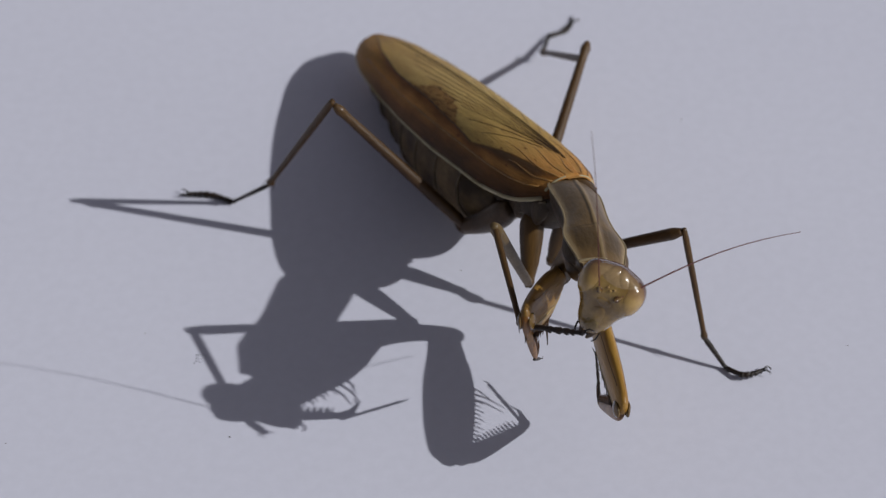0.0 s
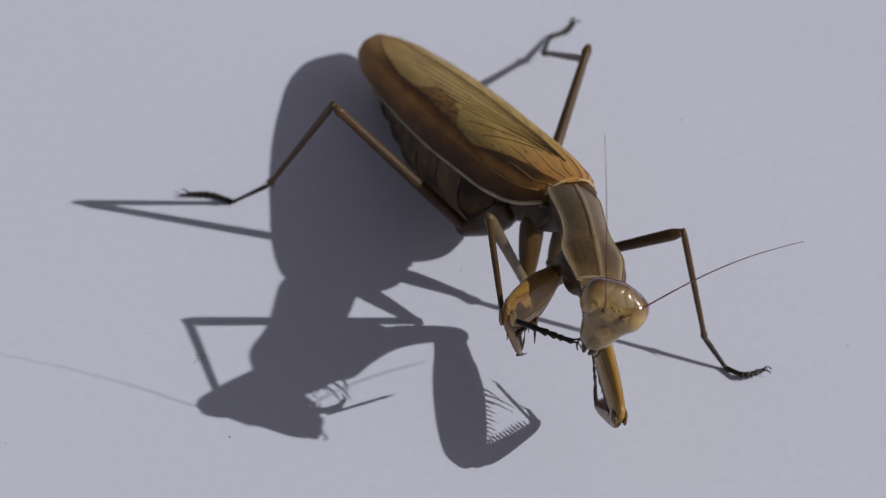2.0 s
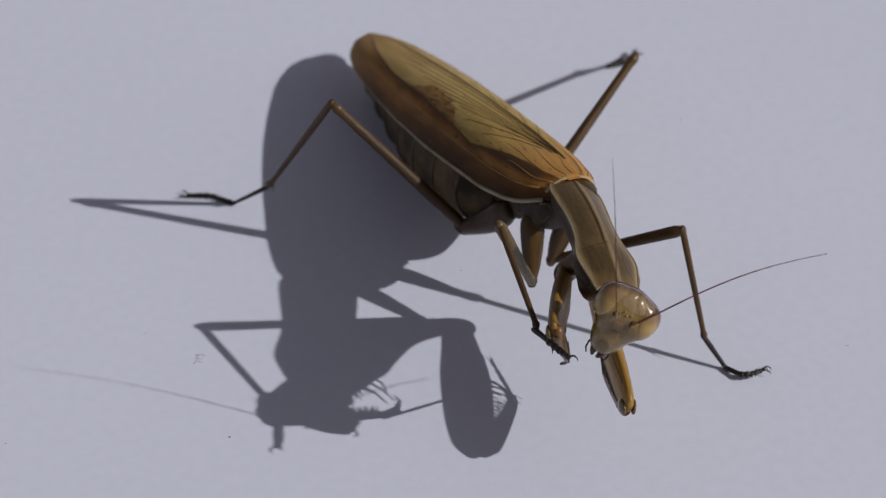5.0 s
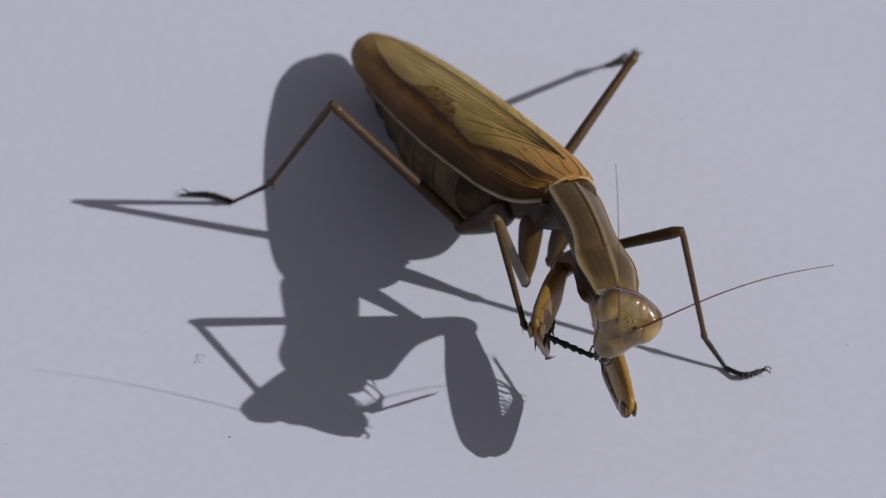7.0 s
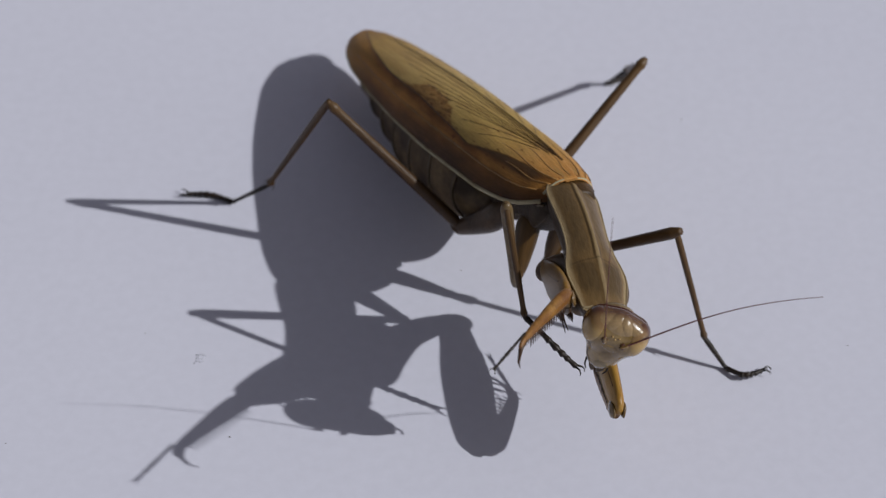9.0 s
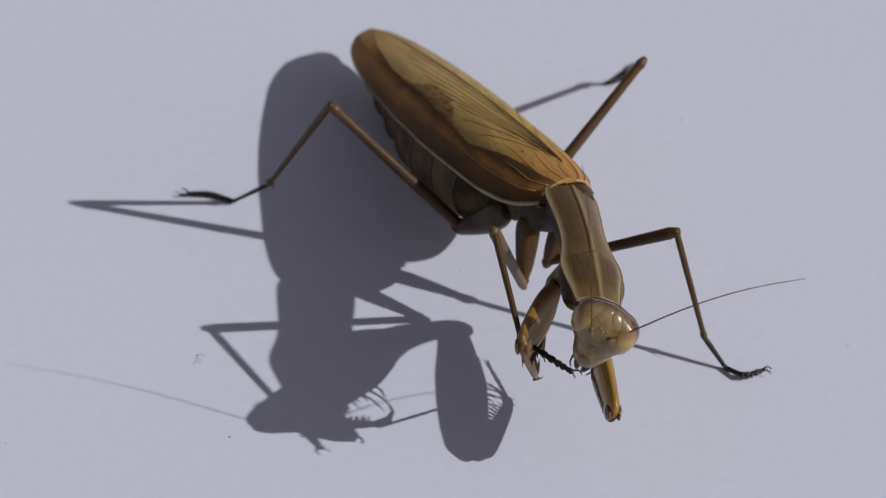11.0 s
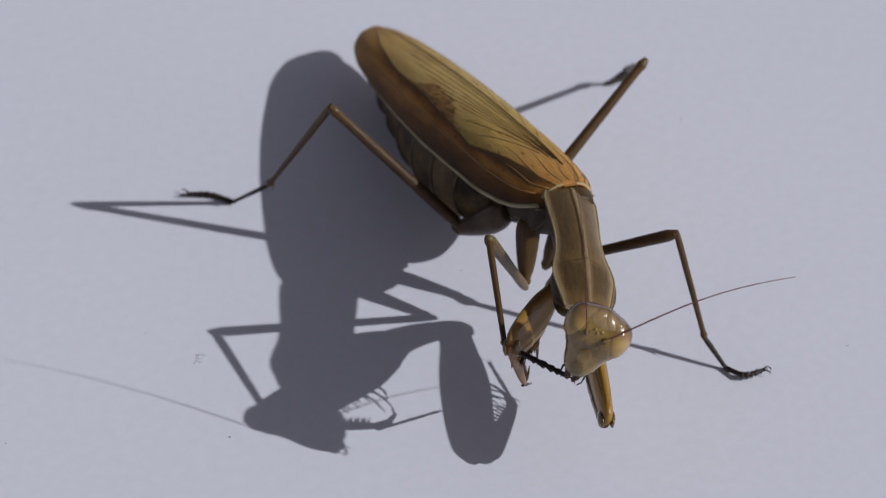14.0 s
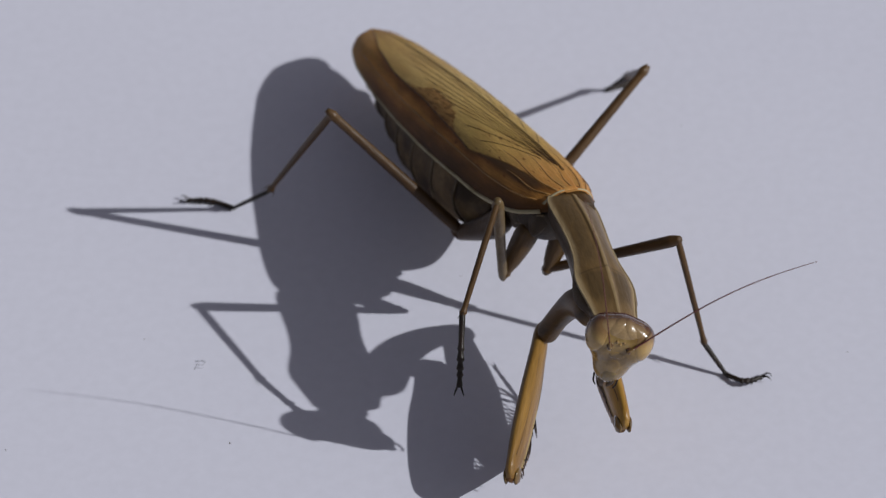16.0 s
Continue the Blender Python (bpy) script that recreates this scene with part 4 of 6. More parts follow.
def motions():
    moment(0, body=(11.7, -9.8, 17.8), tail=(-6.8, 26.5, 4.0), neck=(13.7, -24.5, 22.3), head=(14.0, -28.9, 23.0), turn=(0.163, 0.197, 0.137, 0.957),
           antenna_l=(31.3, -23.0, 24.7), antenna_r=(11.8, -30.1, 42.1), hind_l=((13.4, 14.2, 11.7), (10.1, 27.6, 1.2), (10.9, 31.2, 0.3), (13.2, 33.7, 0.0)), hind_r=(-10.2, -0.3, 18.9), mid_l=(21.7, -12.0, 13.8),
           mid_r=((7.8, -12.8, 8.0), (4.5, -18.6, 20.6), (6.6, -28.6, 18.6), (12.4, -31.9, 20.9)), fore_r=((10.5, -15.9, 12.3), (7.0, -29.0, 20.0), (8.1, -26.3, 11.6)), fore_l=((13.3, -15.1, 9.7), (15.5, -31.3, 11.2)))
    moment(0.5, body=(11.7, -10.0, 17.8), tail=(-6.8, 26.4, 4.1), neck=(13.0, -24.9, 21.8), head=(13.3, -29.2, 22.6), turn=(0.171, 0.193, 0.164, 0.952),
           antenna_l=(27.5, -21.0, 24.8), antenna_r=(11.6, -28.5, 39.4), hind_l=((13.5, 14.2, 11.7), (10.1, 27.6, 1.2), (10.9, 31.2, 0.3), (13.2, 33.7, 0.0)), hind_r=(-10.2, -0.3, 18.8), mid_l=(21.6, -12.2, 13.9),
           mid_r=((7.9, -12.8, 8.0), (4.4, -18.4, 20.7), (6.8, -28.3, 18.7), (10.9, -33.5, 21.0)), fore_r=((10.2, -15.8, 12.2), (7.0, -28.8, 20.2), (8.2, -26.3, 11.8)), fore_l=((13.0, -15.1, 9.5), (14.9, -31.3, 11.1)))
    moment(1, body=(11.7, -10.2, 17.8), tail=(-6.7, 26.3, 4.2), neck=(12.7, -25.3, 21.1), head=(13.3, -29.4, 21.9), turn=(0.183, 0.176, 0.116, 0.960),
           antenna_l=(30.2, -23.1, 24.4), antenna_r=(11.1, -30.2, 39.2), hind_l=((13.6, 14.2, 11.7), (10.2, 27.6, 1.2), (11.0, 31.1, 0.3), (13.3, 33.6, 0.0)), hind_r=(-10.2, -0.4, 18.8), mid_l=(21.6, -12.2, 13.9),
           mid_r=((7.8, -12.8, 7.8), (4.2, -17.9, 20.7), (6.1, -28.1, 19.1), (11.3, -32.7, 18.7)), fore_r=((10.2, -15.6, 12.0), (6.5, -28.5, 20.0), (7.7, -25.6, 11.6)), fore_l=((12.9, -14.9, 9.2), (14.8, -31.2, 10.4)))
    moment(1.5, body=(11.7, -10.2, 17.8), tail=(-6.7, 26.3, 4.1), neck=(12.8, -25.2, 21.2), head=(13.6, -29.5, 22.0), turn=(0.193, 0.199, 0.131, 0.952),
           antenna_l=(30.6, -24.3, 24.1), antenna_r=(11.6, -29.9, 39.2), hind_l=((13.6, 14.1, 11.8), (10.2, 27.6, 1.2), (11.0, 31.1, 0.3), (13.3, 33.6, 0.0)), hind_r=(-10.1, -0.4, 18.8), mid_l=(21.6, -12.2, 13.9),
           mid_r=((7.6, -12.7, 7.8), (4.1, -17.9, 20.7), (5.6, -28.1, 18.8), (11.5, -31.9, 18.9)), fore_r=((10.2, -15.7, 12.0), (5.9, -28.5, 19.8), (7.3, -25.9, 11.4)), fore_l=((12.9, -15.0, 9.3), (15.0, -31.2, 10.2)))
    moment(2, body=(11.7, -10.3, 17.8), tail=(-6.6, 26.3, 4.2), neck=(13.5, -25.3, 21.0), head=(14.2, -29.8, 21.8), turn=(0.071, 0.217, 0.107, 0.968),
           antenna_l=(30.7, -23.8, 23.9), antenna_r=(13.0, -29.1, 39.1), hind_l=((13.6, 14.1, 11.8), (10.2, 27.5, 1.2), (11.0, 31.1, 0.3), (13.3, 33.5, 0.0)), hind_r=(-10.1, -0.5, 18.8), mid_l=(21.6, -12.2, 13.9),
           mid_r=((7.6, -12.5, 7.6), (4.0, -17.4, 20.6), (5.1, -27.5, 18.6), (11.7, -29.4, 17.1)), fore_r=((10.2, -15.7, 12.1), (5.4, -28.4, 19.8), (6.7, -25.6, 11.5)), fore_l=((13.1, -14.9, 9.2), (15.3, -31.1, 10.0)))
    moment(2.2, body=(11.7, -10.4, 18.1), tail=(-6.9, 26.1, 4.8), neck=(14.5, -25.4, 20.4), head=(15.2, -29.0, 20.6), turn=(0.005, -0.164, -0.035, -0.986),
           antenna_l=(31.4, -25.3, 25.3), antenna_r=(14.1, -32.3, 38.4), hind_l=((14.0, 14.3, 12.0), (10.5, 27.5, 1.2), (11.3, 31.0, 0.3), (13.5, 33.3, -0.0)), hind_r=(-10.1, -0.5, 18.8), mid_l=(21.7, -12.1, 13.9),
           mid_r=((7.3, -12.0, 7.3), (4.0, -18.9, 22.8), (4.1, -26.7, 15.9), (9.1, -31.6, 15.9)), fore_r=((10.9, -15.4, 12.3), (4.7, -27.5, 15.7), (7.1, -22.9, 8.9)), fore_l=((13.4, -14.4, 9.2), (16.4, -30.6, 9.5)))
    moment(2.3, body=(11.8, -10.4, 18.2), tail=(-7.1, 26.0, 5.0), neck=(15.0, -25.5, 20.0), head=(15.7, -28.7, 20.1), turn=(0.035, -0.132, -0.003, -0.991),
           antenna_l=(31.8, -26.0, 26.0), antenna_r=(14.7, -33.9, 38.1), hind_l=((14.2, 14.3, 12.1), (10.7, 27.4, 1.2), (11.4, 30.9, 0.3), (13.5, 33.2, 0.0)), hind_r=(-10.1, -0.5, 18.8), mid_l=(21.7, -12.1, 13.9),
           mid_r=((7.0, -11.5, 7.3), (4.4, -18.1, 23.0), (3.9, -25.2, 15.4), (7.9, -30.9, 14.3)), fore_r=((10.6, -15.5, 12.2), (5.0, -28.1, 11.2), (6.5, -23.2, 4.3)), fore_l=((13.5, -14.2, 9.2), (16.9, -30.2, 9.1)))
    moment(2.35, body=(11.8, -10.4, 18.2), tail=(-7.2, 25.9, 5.2), neck=(15.2, -25.5, 19.9), head=(15.9, -28.5, 19.9), turn=(0.049, -0.115, 0.011, -0.992),
           antenna_l=(32.0, -26.4, 26.4), antenna_r=(15.0, -34.7, 38.0), hind_l=((14.4, 14.2, 12.3), (11.0, 27.2, 1.3), (11.7, 30.5, 0.3), (13.8, 32.9, 0.0)), hind_r=(-10.1, -0.5, 18.8), mid_l=(21.8, -12.1, 13.9),
           mid_r=((6.8, -11.3, 7.3), (4.7, -16.7, 22.1), (3.8, -23.7, 14.6), (5.8, -30.1, 12.4)), fore_r=((10.1, -17.1, 12.2), (5.5, -31.8, 9.8), (7.0, -27.2, 2.9)), fore_l=((13.6, -14.1, 9.2), (17.2, -30.0, 8.9)))
    moment(2.4, body=(11.8, -10.5, 18.3), tail=(-7.3, 25.9, 5.3), neck=(15.5, -25.5, 19.7), head=(16.2, -28.4, 19.6), turn=(0.063, -0.098, 0.024, -0.993),
           antenna_l=(32.2, -26.7, 26.7), antenna_r=(15.3, -35.5, 37.8), hind_l=((14.7, 14.1, 12.5), (11.3, 27.0, 1.4), (12.0, 30.2, 0.3), (14.2, 32.5, 0.0)), hind_r=(-10.1, -0.5, 18.8), mid_l=(21.8, -12.0, 13.9),
           mid_r=((6.7, -11.1, 7.4), (4.9, -15.3, 21.3), (3.6, -22.6, 13.5), (4.1, -29.3, 11.3)), fore_r=((9.7, -18.6, 12.3), (6.6, -33.5, 8.8), (7.8, -30.6, 0.4)), fore_l=((13.6, -13.9, 9.2), (17.5, -29.8, 8.8)))
    moment(2.45, body=(11.8, -10.5, 18.4), tail=(-7.3, 25.9, 5.4), neck=(15.8, -25.4, 19.5), head=(16.4, -28.4, 19.4), turn=(0.069, -0.076, 0.058, -0.993),
           antenna_l=(32.4, -27.0, 27.0), antenna_r=(15.6, -36.2, 37.6), hind_l=((15.0, 13.9, 12.7), (11.6, 26.8, 1.5), (12.3, 29.9, 0.3), (14.6, 32.2, 0.0)), hind_r=(-10.1, -0.5, 18.8), mid_l=(21.8, -11.9, 13.9),
           mid_r=((6.6, -10.9, 7.5), (5.2, -14.8, 21.3), (3.7, -21.9, 13.9), (4.2, -27.9, 10.3)), fore_r=((9.7, -17.6, 10.4), (7.8, -33.0, 8.7), (7.9, -30.6, 0.6)), fore_l=((13.6, -13.8, 9.2), (17.8, -29.6, 8.6)))
    moment(2.5, body=(11.8, -10.5, 18.4), tail=(-7.4, 25.8, 5.5), neck=(16.0, -25.4, 19.3), head=(16.6, -28.3, 19.1), turn=(0.075, -0.053, 0.091, -0.992),
           antenna_l=(32.6, -27.4, 27.3), antenna_r=(15.9, -37.0, 37.4), hind_l=((15.3, 13.8, 12.9), (11.9, 26.6, 1.7), (12.7, 29.6, 0.3), (14.9, 31.9, 0.0)), hind_r=(-10.1, -0.5, 18.8), mid_l=(21.8, -11.9, 13.8),
           mid_r=((6.4, -10.8, 7.5), (5.4, -14.3, 21.3), (3.7, -21.5, 14.1), (4.3, -26.6, 9.3)), fore_r=((9.7, -16.5, 8.6), (9.0, -32.1, 8.7), (8.0, -30.4, -0.0)), fore_l=((13.6, -13.6, 9.2), (18.0, -29.4, 8.3)))
    moment(2.55, body=(11.9, -10.4, 18.4), tail=(-7.5, 25.8, 5.5), neck=(16.2, -25.3, 19.5), head=(16.8, -28.2, 19.2), turn=(0.074, -0.052, 0.090, -0.992),
           antenna_l=(32.7, -27.1, 27.4), antenna_r=(15.9, -36.8, 37.3), hind_l=((15.6, 13.6, 13.1), (12.7, 26.4, 1.8), (13.2, 29.1, 0.3), (15.6, 31.4, 0.0)), hind_r=(-10.1, -0.4, 18.8), mid_l=(21.9, -11.9, 13.8),
           mid_r=((6.4, -10.9, 7.5), (5.6, -14.3, 21.4), (4.0, -21.5, 14.2), (5.0, -26.6, 9.4)), fore_r=((9.7, -16.5, 9.9), (11.3, -31.5, 14.4), (9.5, -35.6, 7.1)), fore_l=((13.7, -13.6, 9.2), (18.1, -29.4, 8.7)))
    moment(2.6, body=(11.9, -10.4, 18.4), tail=(-7.5, 25.7, 5.4), neck=(16.5, -25.2, 19.6), head=(17.0, -28.1, 19.3), turn=(0.074, -0.052, 0.089, -0.992),
           antenna_l=(32.8, -26.9, 27.4), antenna_r=(16.0, -36.6, 37.3), hind_l=((15.8, 13.3, 13.3), (13.4, 26.2, 1.9), (13.7, 28.5, 0.3), (16.2, 30.8, 0.0)), hind_r=(-10.1, -0.3, 18.8), mid_l=(21.9, -11.8, 13.8),
           mid_r=((6.4, -11.0, 7.6), (5.7, -14.3, 21.5), (4.3, -21.5, 14.3), (5.6, -26.5, 9.5)), fore_r=((9.7, -16.5, 11.2), (13.5, -29.3, 19.6), (12.4, -37.7, 19.6)), fore_l=((13.8, -13.6, 9.3), (18.2, -29.4, 9.0)))
    moment(2.8, body=(11.9, -10.1, 18.6), tail=(-7.8, 25.7, 5.2), neck=(17.4, -24.5, 20.1), head=(17.6, -27.8, 19.6), turn=(0.075, -0.053, 0.085, -0.992),
           antenna_l=(33.2, -25.7, 27.5), antenna_r=(16.4, -35.9, 37.1), hind_l=((17.0, 12.5, 13.7), (16.1, 25.6, 2.3), (15.4, 27.2, 0.3), (18.3, 29.5, 0.0)), hind_r=(-10.2, 0.1, 19.0), mid_l=(21.9, -11.6, 13.8),
           mid_r=((6.5, -11.4, 8.0), (6.4, -14.2, 22.0), (5.5, -20.4, 13.7), (8.0, -25.1, 9.3)), fore_r=((10.3, -14.7, 13.9), (13.8, -27.1, 22.8), (13.8, -35.5, 21.3)), fore_l=((14.1, -13.4, 9.5), (18.6, -29.1, 10.1)))
    moment(3, body=(12.0, -9.9, 18.7), tail=(-8.0, 25.7, 5.0), neck=(18.3, -23.9, 20.1), head=(18.3, -27.4, 19.9), turn=(0.077, -0.054, 0.081, -0.992),
           antenna_l=(33.6, -24.6, 27.7), antenna_r=(16.8, -35.1, 36.9), hind_l=((18.2, 11.7, 13.9), (18.3, 25.0, 2.8), (16.7, 26.6, 0.3), (20.0, 29.0, 0.0)), hind_r=(-10.2, 0.5, 19.1), mid_l=(21.9, -11.3, 13.7),
           mid_r=((6.5, -11.9, 8.4), (7.1, -14.1, 22.5), (6.8, -18.8, 13.2), (10.3, -23.2, 9.1)), fore_r=((10.0, -13.7, 13.3), (12.6, -25.5, 23.4), (12.0, -34.0, 23.8)), fore_l=((14.3, -12.9, 9.6), (19.0, -28.4, 10.5)))
    moment(3.2, body=(12.0, -10.0, 18.7), tail=(-8.1, 25.6, 5.0), neck=(17.5, -24.4, 20.0), head=(17.5, -27.7, 19.8), turn=(-0.003, -0.127, 0.046, -0.991),
           antenna_l=(33.3, -25.1, 26.6), antenna_r=(16.6, -33.3, 36.9), hind_l=((18.1, 11.7, 13.9), (18.3, 25.0, 2.8), (16.7, 26.6, 0.3), (20.0, 29.0, 0.0)), hind_r=(-10.3, 0.4, 19.1), mid_l=(21.8, -11.3, 13.6),
           mid_r=((6.9, -12.1, 8.3), (6.6, -15.2, 22.2), (8.1, -20.3, 13.3), (11.5, -25.8, 12.6)), fore_r=((10.8, -13.7, 13.3), (11.9, -26.4, 22.6), (9.6, -34.4, 24.5)), fore_l=((14.1, -13.1, 9.5), (18.2, -28.9, 10.6)))
    moment(3.25, body=(12.0, -10.0, 18.7), tail=(-8.1, 25.6, 5.0), neck=(17.3, -24.5, 20.0), head=(17.3, -27.8, 19.8), turn=(-0.023, -0.145, 0.037, -0.988),
           antenna_l=(33.2, -25.2, 26.3), antenna_r=(16.6, -32.8, 36.9), hind_l=((18.1, 11.7, 13.9), (18.3, 25.0, 2.8), (16.7, 26.6, 0.3), (20.0, 29.0, 0.0)), hind_r=(-10.4, 0.3, 19.1), mid_l=(21.8, -11.3, 13.6),
           mid_r=((7.0, -12.1, 8.2), (6.5, -15.5, 22.1), (8.4, -20.6, 13.4), (11.8, -26.5, 13.4)), fore_r=((10.8, -13.9, 13.5), (11.6, -27.2, 21.8), (7.6, -34.7, 22.2)), fore_l=((14.1, -13.1, 9.5), (18.0, -29.0, 10.6)))
    moment(3.3, body=(12.0, -10.0, 18.7), tail=(-8.2, 25.5, 5.0), neck=(17.1, -24.6, 20.0), head=(17.1, -27.8, 19.8), turn=(0.043, 0.163, -0.028, 0.985),
           antenna_l=(33.1, -25.3, 26.0), antenna_r=(16.5, -32.4, 36.9), hind_l=((18.1, 11.7, 13.9), (18.3, 25.0, 2.8), (16.7, 26.6, 0.3), (20.0, 29.0, 0.0)), hind_r=(-10.4, 0.3, 19.1), mid_l=(21.8, -11.3, 13.6),
           mid_r=((7.1, -12.2, 8.2), (6.4, -15.8, 22.1), (8.7, -21.0, 13.4), (12.1, -27.1, 14.3)), fore_r=((10.8, -14.1, 13.7), (11.2, -27.9, 21.0), (5.8, -34.4, 19.8)), fore_l=((14.0, -13.2, 9.5), (17.8, -29.1, 10.7)))
    moment(3.35, body=(12.0, -10.1, 18.6), tail=(-8.2, 25.4, 5.0), neck=(16.9, -24.7, 19.9), head=(17.0, -28.0, 19.9), turn=(0.072, 0.179, -0.025, 0.981),
           antenna_l=(33.0, -25.4, 25.7), antenna_r=(16.4, -31.9, 36.8), hind_l=((18.1, 11.6, 13.9), (18.3, 25.0, 2.8), (16.7, 26.6, 0.3), (20.0, 29.0, 0.0)), hind_r=(-10.4, 0.2, 19.1), mid_l=(21.8, -11.3, 13.6),
           mid_r=((7.2, -12.3, 8.2), (6.3, -16.1, 22.1), (9.0, -21.7, 13.8), (12.3, -27.7, 15.3)), fore_r=((10.9, -14.4, 13.2), (10.5, -28.4, 20.5), (6.0, -30.6, 13.7)), fore_l=((13.9, -13.2, 9.5), (17.6, -29.1, 10.6)))
    moment(3.4, body=(12.0, -10.1, 18.6), tail=(-8.2, 25.4, 5.0), neck=(16.7, -24.8, 19.9), head=(16.8, -28.1, 19.9), turn=(0.100, 0.194, -0.022, 0.976),
           antenna_l=(33.0, -25.5, 25.4), antenna_r=(16.4, -31.5, 36.8), hind_l=((18.1, 11.6, 13.9), (18.3, 25.0, 2.8), (16.7, 26.6, 0.3), (20.0, 29.0, 0.0)), hind_r=(-10.4, 0.2, 19.1), mid_l=(21.7, -11.3, 13.6),
           mid_r=((7.3, -12.4, 8.2), (6.2, -16.4, 22.0), (9.2, -22.4, 14.2), (12.4, -28.2, 16.3)), fore_r=((11.1, -14.8, 12.8), (9.9, -28.7, 20.0), (9.3, -25.3, 12.3)), fore_l=((13.9, -13.2, 9.5), (17.4, -29.2, 10.6)))
    moment(3.5, body=(12.0, -10.1, 18.6), tail=(-8.3, 25.4, 5.0), neck=(16.3, -24.9, 19.8), head=(16.4, -28.4, 20.0), turn=(0.156, 0.225, -0.016, 0.962),
           antenna_l=(32.8, -25.7, 24.8), antenna_r=(16.3, -30.7, 36.8), hind_l=((18.1, 11.6, 13.9), (18.3, 25.0, 2.8), (16.7, 26.6, 0.3), (20.0, 29.0, 0.0)), hind_r=(-10.5, 0.2, 19.1), mid_l=(21.6, -11.3, 13.6),
           mid_r=((7.5, -12.6, 8.3), (5.9, -16.9, 21.8), (9.8, -23.8, 15.1), (12.8, -29.3, 18.3)), fore_r=((10.8, -15.2, 12.0), (10.6, -28.6, 19.9), (10.5, -25.2, 11.7)), fore_l=((13.9, -13.3, 9.5), (16.9, -29.3, 10.4)))
    moment(4, body=(11.9, -10.2, 18.4), tail=(-7.8, 25.7, 5.0), neck=(15.5, -25.1, 20.3), head=(15.7, -28.7, 20.5), turn=(0.152, 0.248, 0.100, 0.951),
           antenna_l=(32.2, -25.4, 25.0), antenna_r=(14.1, -30.2, 38.3), hind_l=((18.0, 11.6, 13.9), (18.3, 25.0, 2.8), (16.7, 26.6, 0.3), (20.0, 29.0, 0.0)), hind_r=(-10.4, -0.0, 19.0), mid_l=(21.6, -11.5, 13.7),
           mid_r=((8.3, -12.4, 7.8), (5.2, -18.2, 20.5), (9.0, -27.0, 16.6), (11.9, -32.4, 20.0)), fore_r=((11.1, -15.3, 12.2), (10.3, -29.3, 19.0), (10.8, -25.9, 10.8)), fore_l=((13.7, -13.9, 9.4), (16.4, -30.0, 10.7)))
    moment(6.5, body=(11.7, -10.1, 17.9), tail=(-7.3, 26.1, 4.4), neck=(15.1, -25.1, 19.3), head=(15.3, -29.0, 20.0), turn=(0.116, 0.252, 0.114, 0.954),
           antenna_l=(32.2, -27.6, 24.7), antenna_r=(13.6, -30.2, 37.9), hind_l=((18.0, 11.6, 13.8), (18.3, 25.0, 2.8), (16.7, 26.6, 0.3), (20.0, 29.0, 0.0)), hind_r=(-10.2, -0.3, 18.8), mid_l=(21.5, -11.8, 13.8),
           mid_r=((7.9, -12.4, 7.7), (4.8, -17.7, 20.6), (7.5, -27.3, 17.5), (13.0, -31.6, 16.6)), fore_r=((10.8, -14.9, 11.6), (8.6, -28.7, 18.5), (10.0, -24.8, 10.6)), fore_l=((13.4, -13.5, 8.8), (16.2, -29.6, 9.5)))
    moment(7, body=(11.7, -10.1, 17.9), tail=(-7.3, 26.1, 4.5), neck=(15.1, -25.1, 19.3), head=(15.5, -29.0, 19.8), turn=(0.090, 0.234, 0.094, 0.963),
           antenna_l=(32.5, -27.0, 24.0), antenna_r=(13.9, -30.3, 37.8), hind_l=((18.0, 11.6, 13.8), (18.3, 25.0, 2.8), (16.7, 26.6, 0.3), (20.0, 29.0, 0.0)), hind_r=(-10.2, -0.4, 18.8), mid_l=(21.5, -11.8, 13.7),
           mid_r=((7.5, -12.2, 7.5), (4.6, -17.5, 20.5), (7.0, -26.9, 16.7), (13.4, -29.1, 15.0)), fore_r=((10.6, -14.8, 11.9), (7.9, -28.6, 18.5), (9.2, -24.9, 10.5)), fore_l=((13.4, -13.5, 8.8), (16.2, -29.6, 9.5)))
    moment(7.5, body=(11.7, -10.1, 17.9), tail=(-7.3, 26.1, 4.5), neck=(15.3, -25.2, 19.3), head=(15.9, -29.3, 20.1), turn=(0.053, 0.219, 0.094, 0.970),
           antenna_l=(32.4, -24.7, 23.8), antenna_r=(13.2, -31.6, 37.1), hind_l=((18.0, 11.6, 13.8), (18.3, 25.0, 2.8), (16.7, 26.6, 0.3), (20.0, 29.0, 0.0)), hind_r=(-10.2, -0.4, 18.8), mid_l=(21.4, -11.8, 13.7),
           mid_r=((7.5, -12.1, 7.5), (4.6, -17.3, 20.5), (6.4, -26.9, 16.9), (12.9, -29.1, 15.2)), fore_r=((10.4, -14.8, 12.1), (7.4, -28.6, 18.6), (8.6, -25.0, 10.6)), fore_l=((13.5, -13.5, 8.8), (16.3, -29.7, 9.5)))
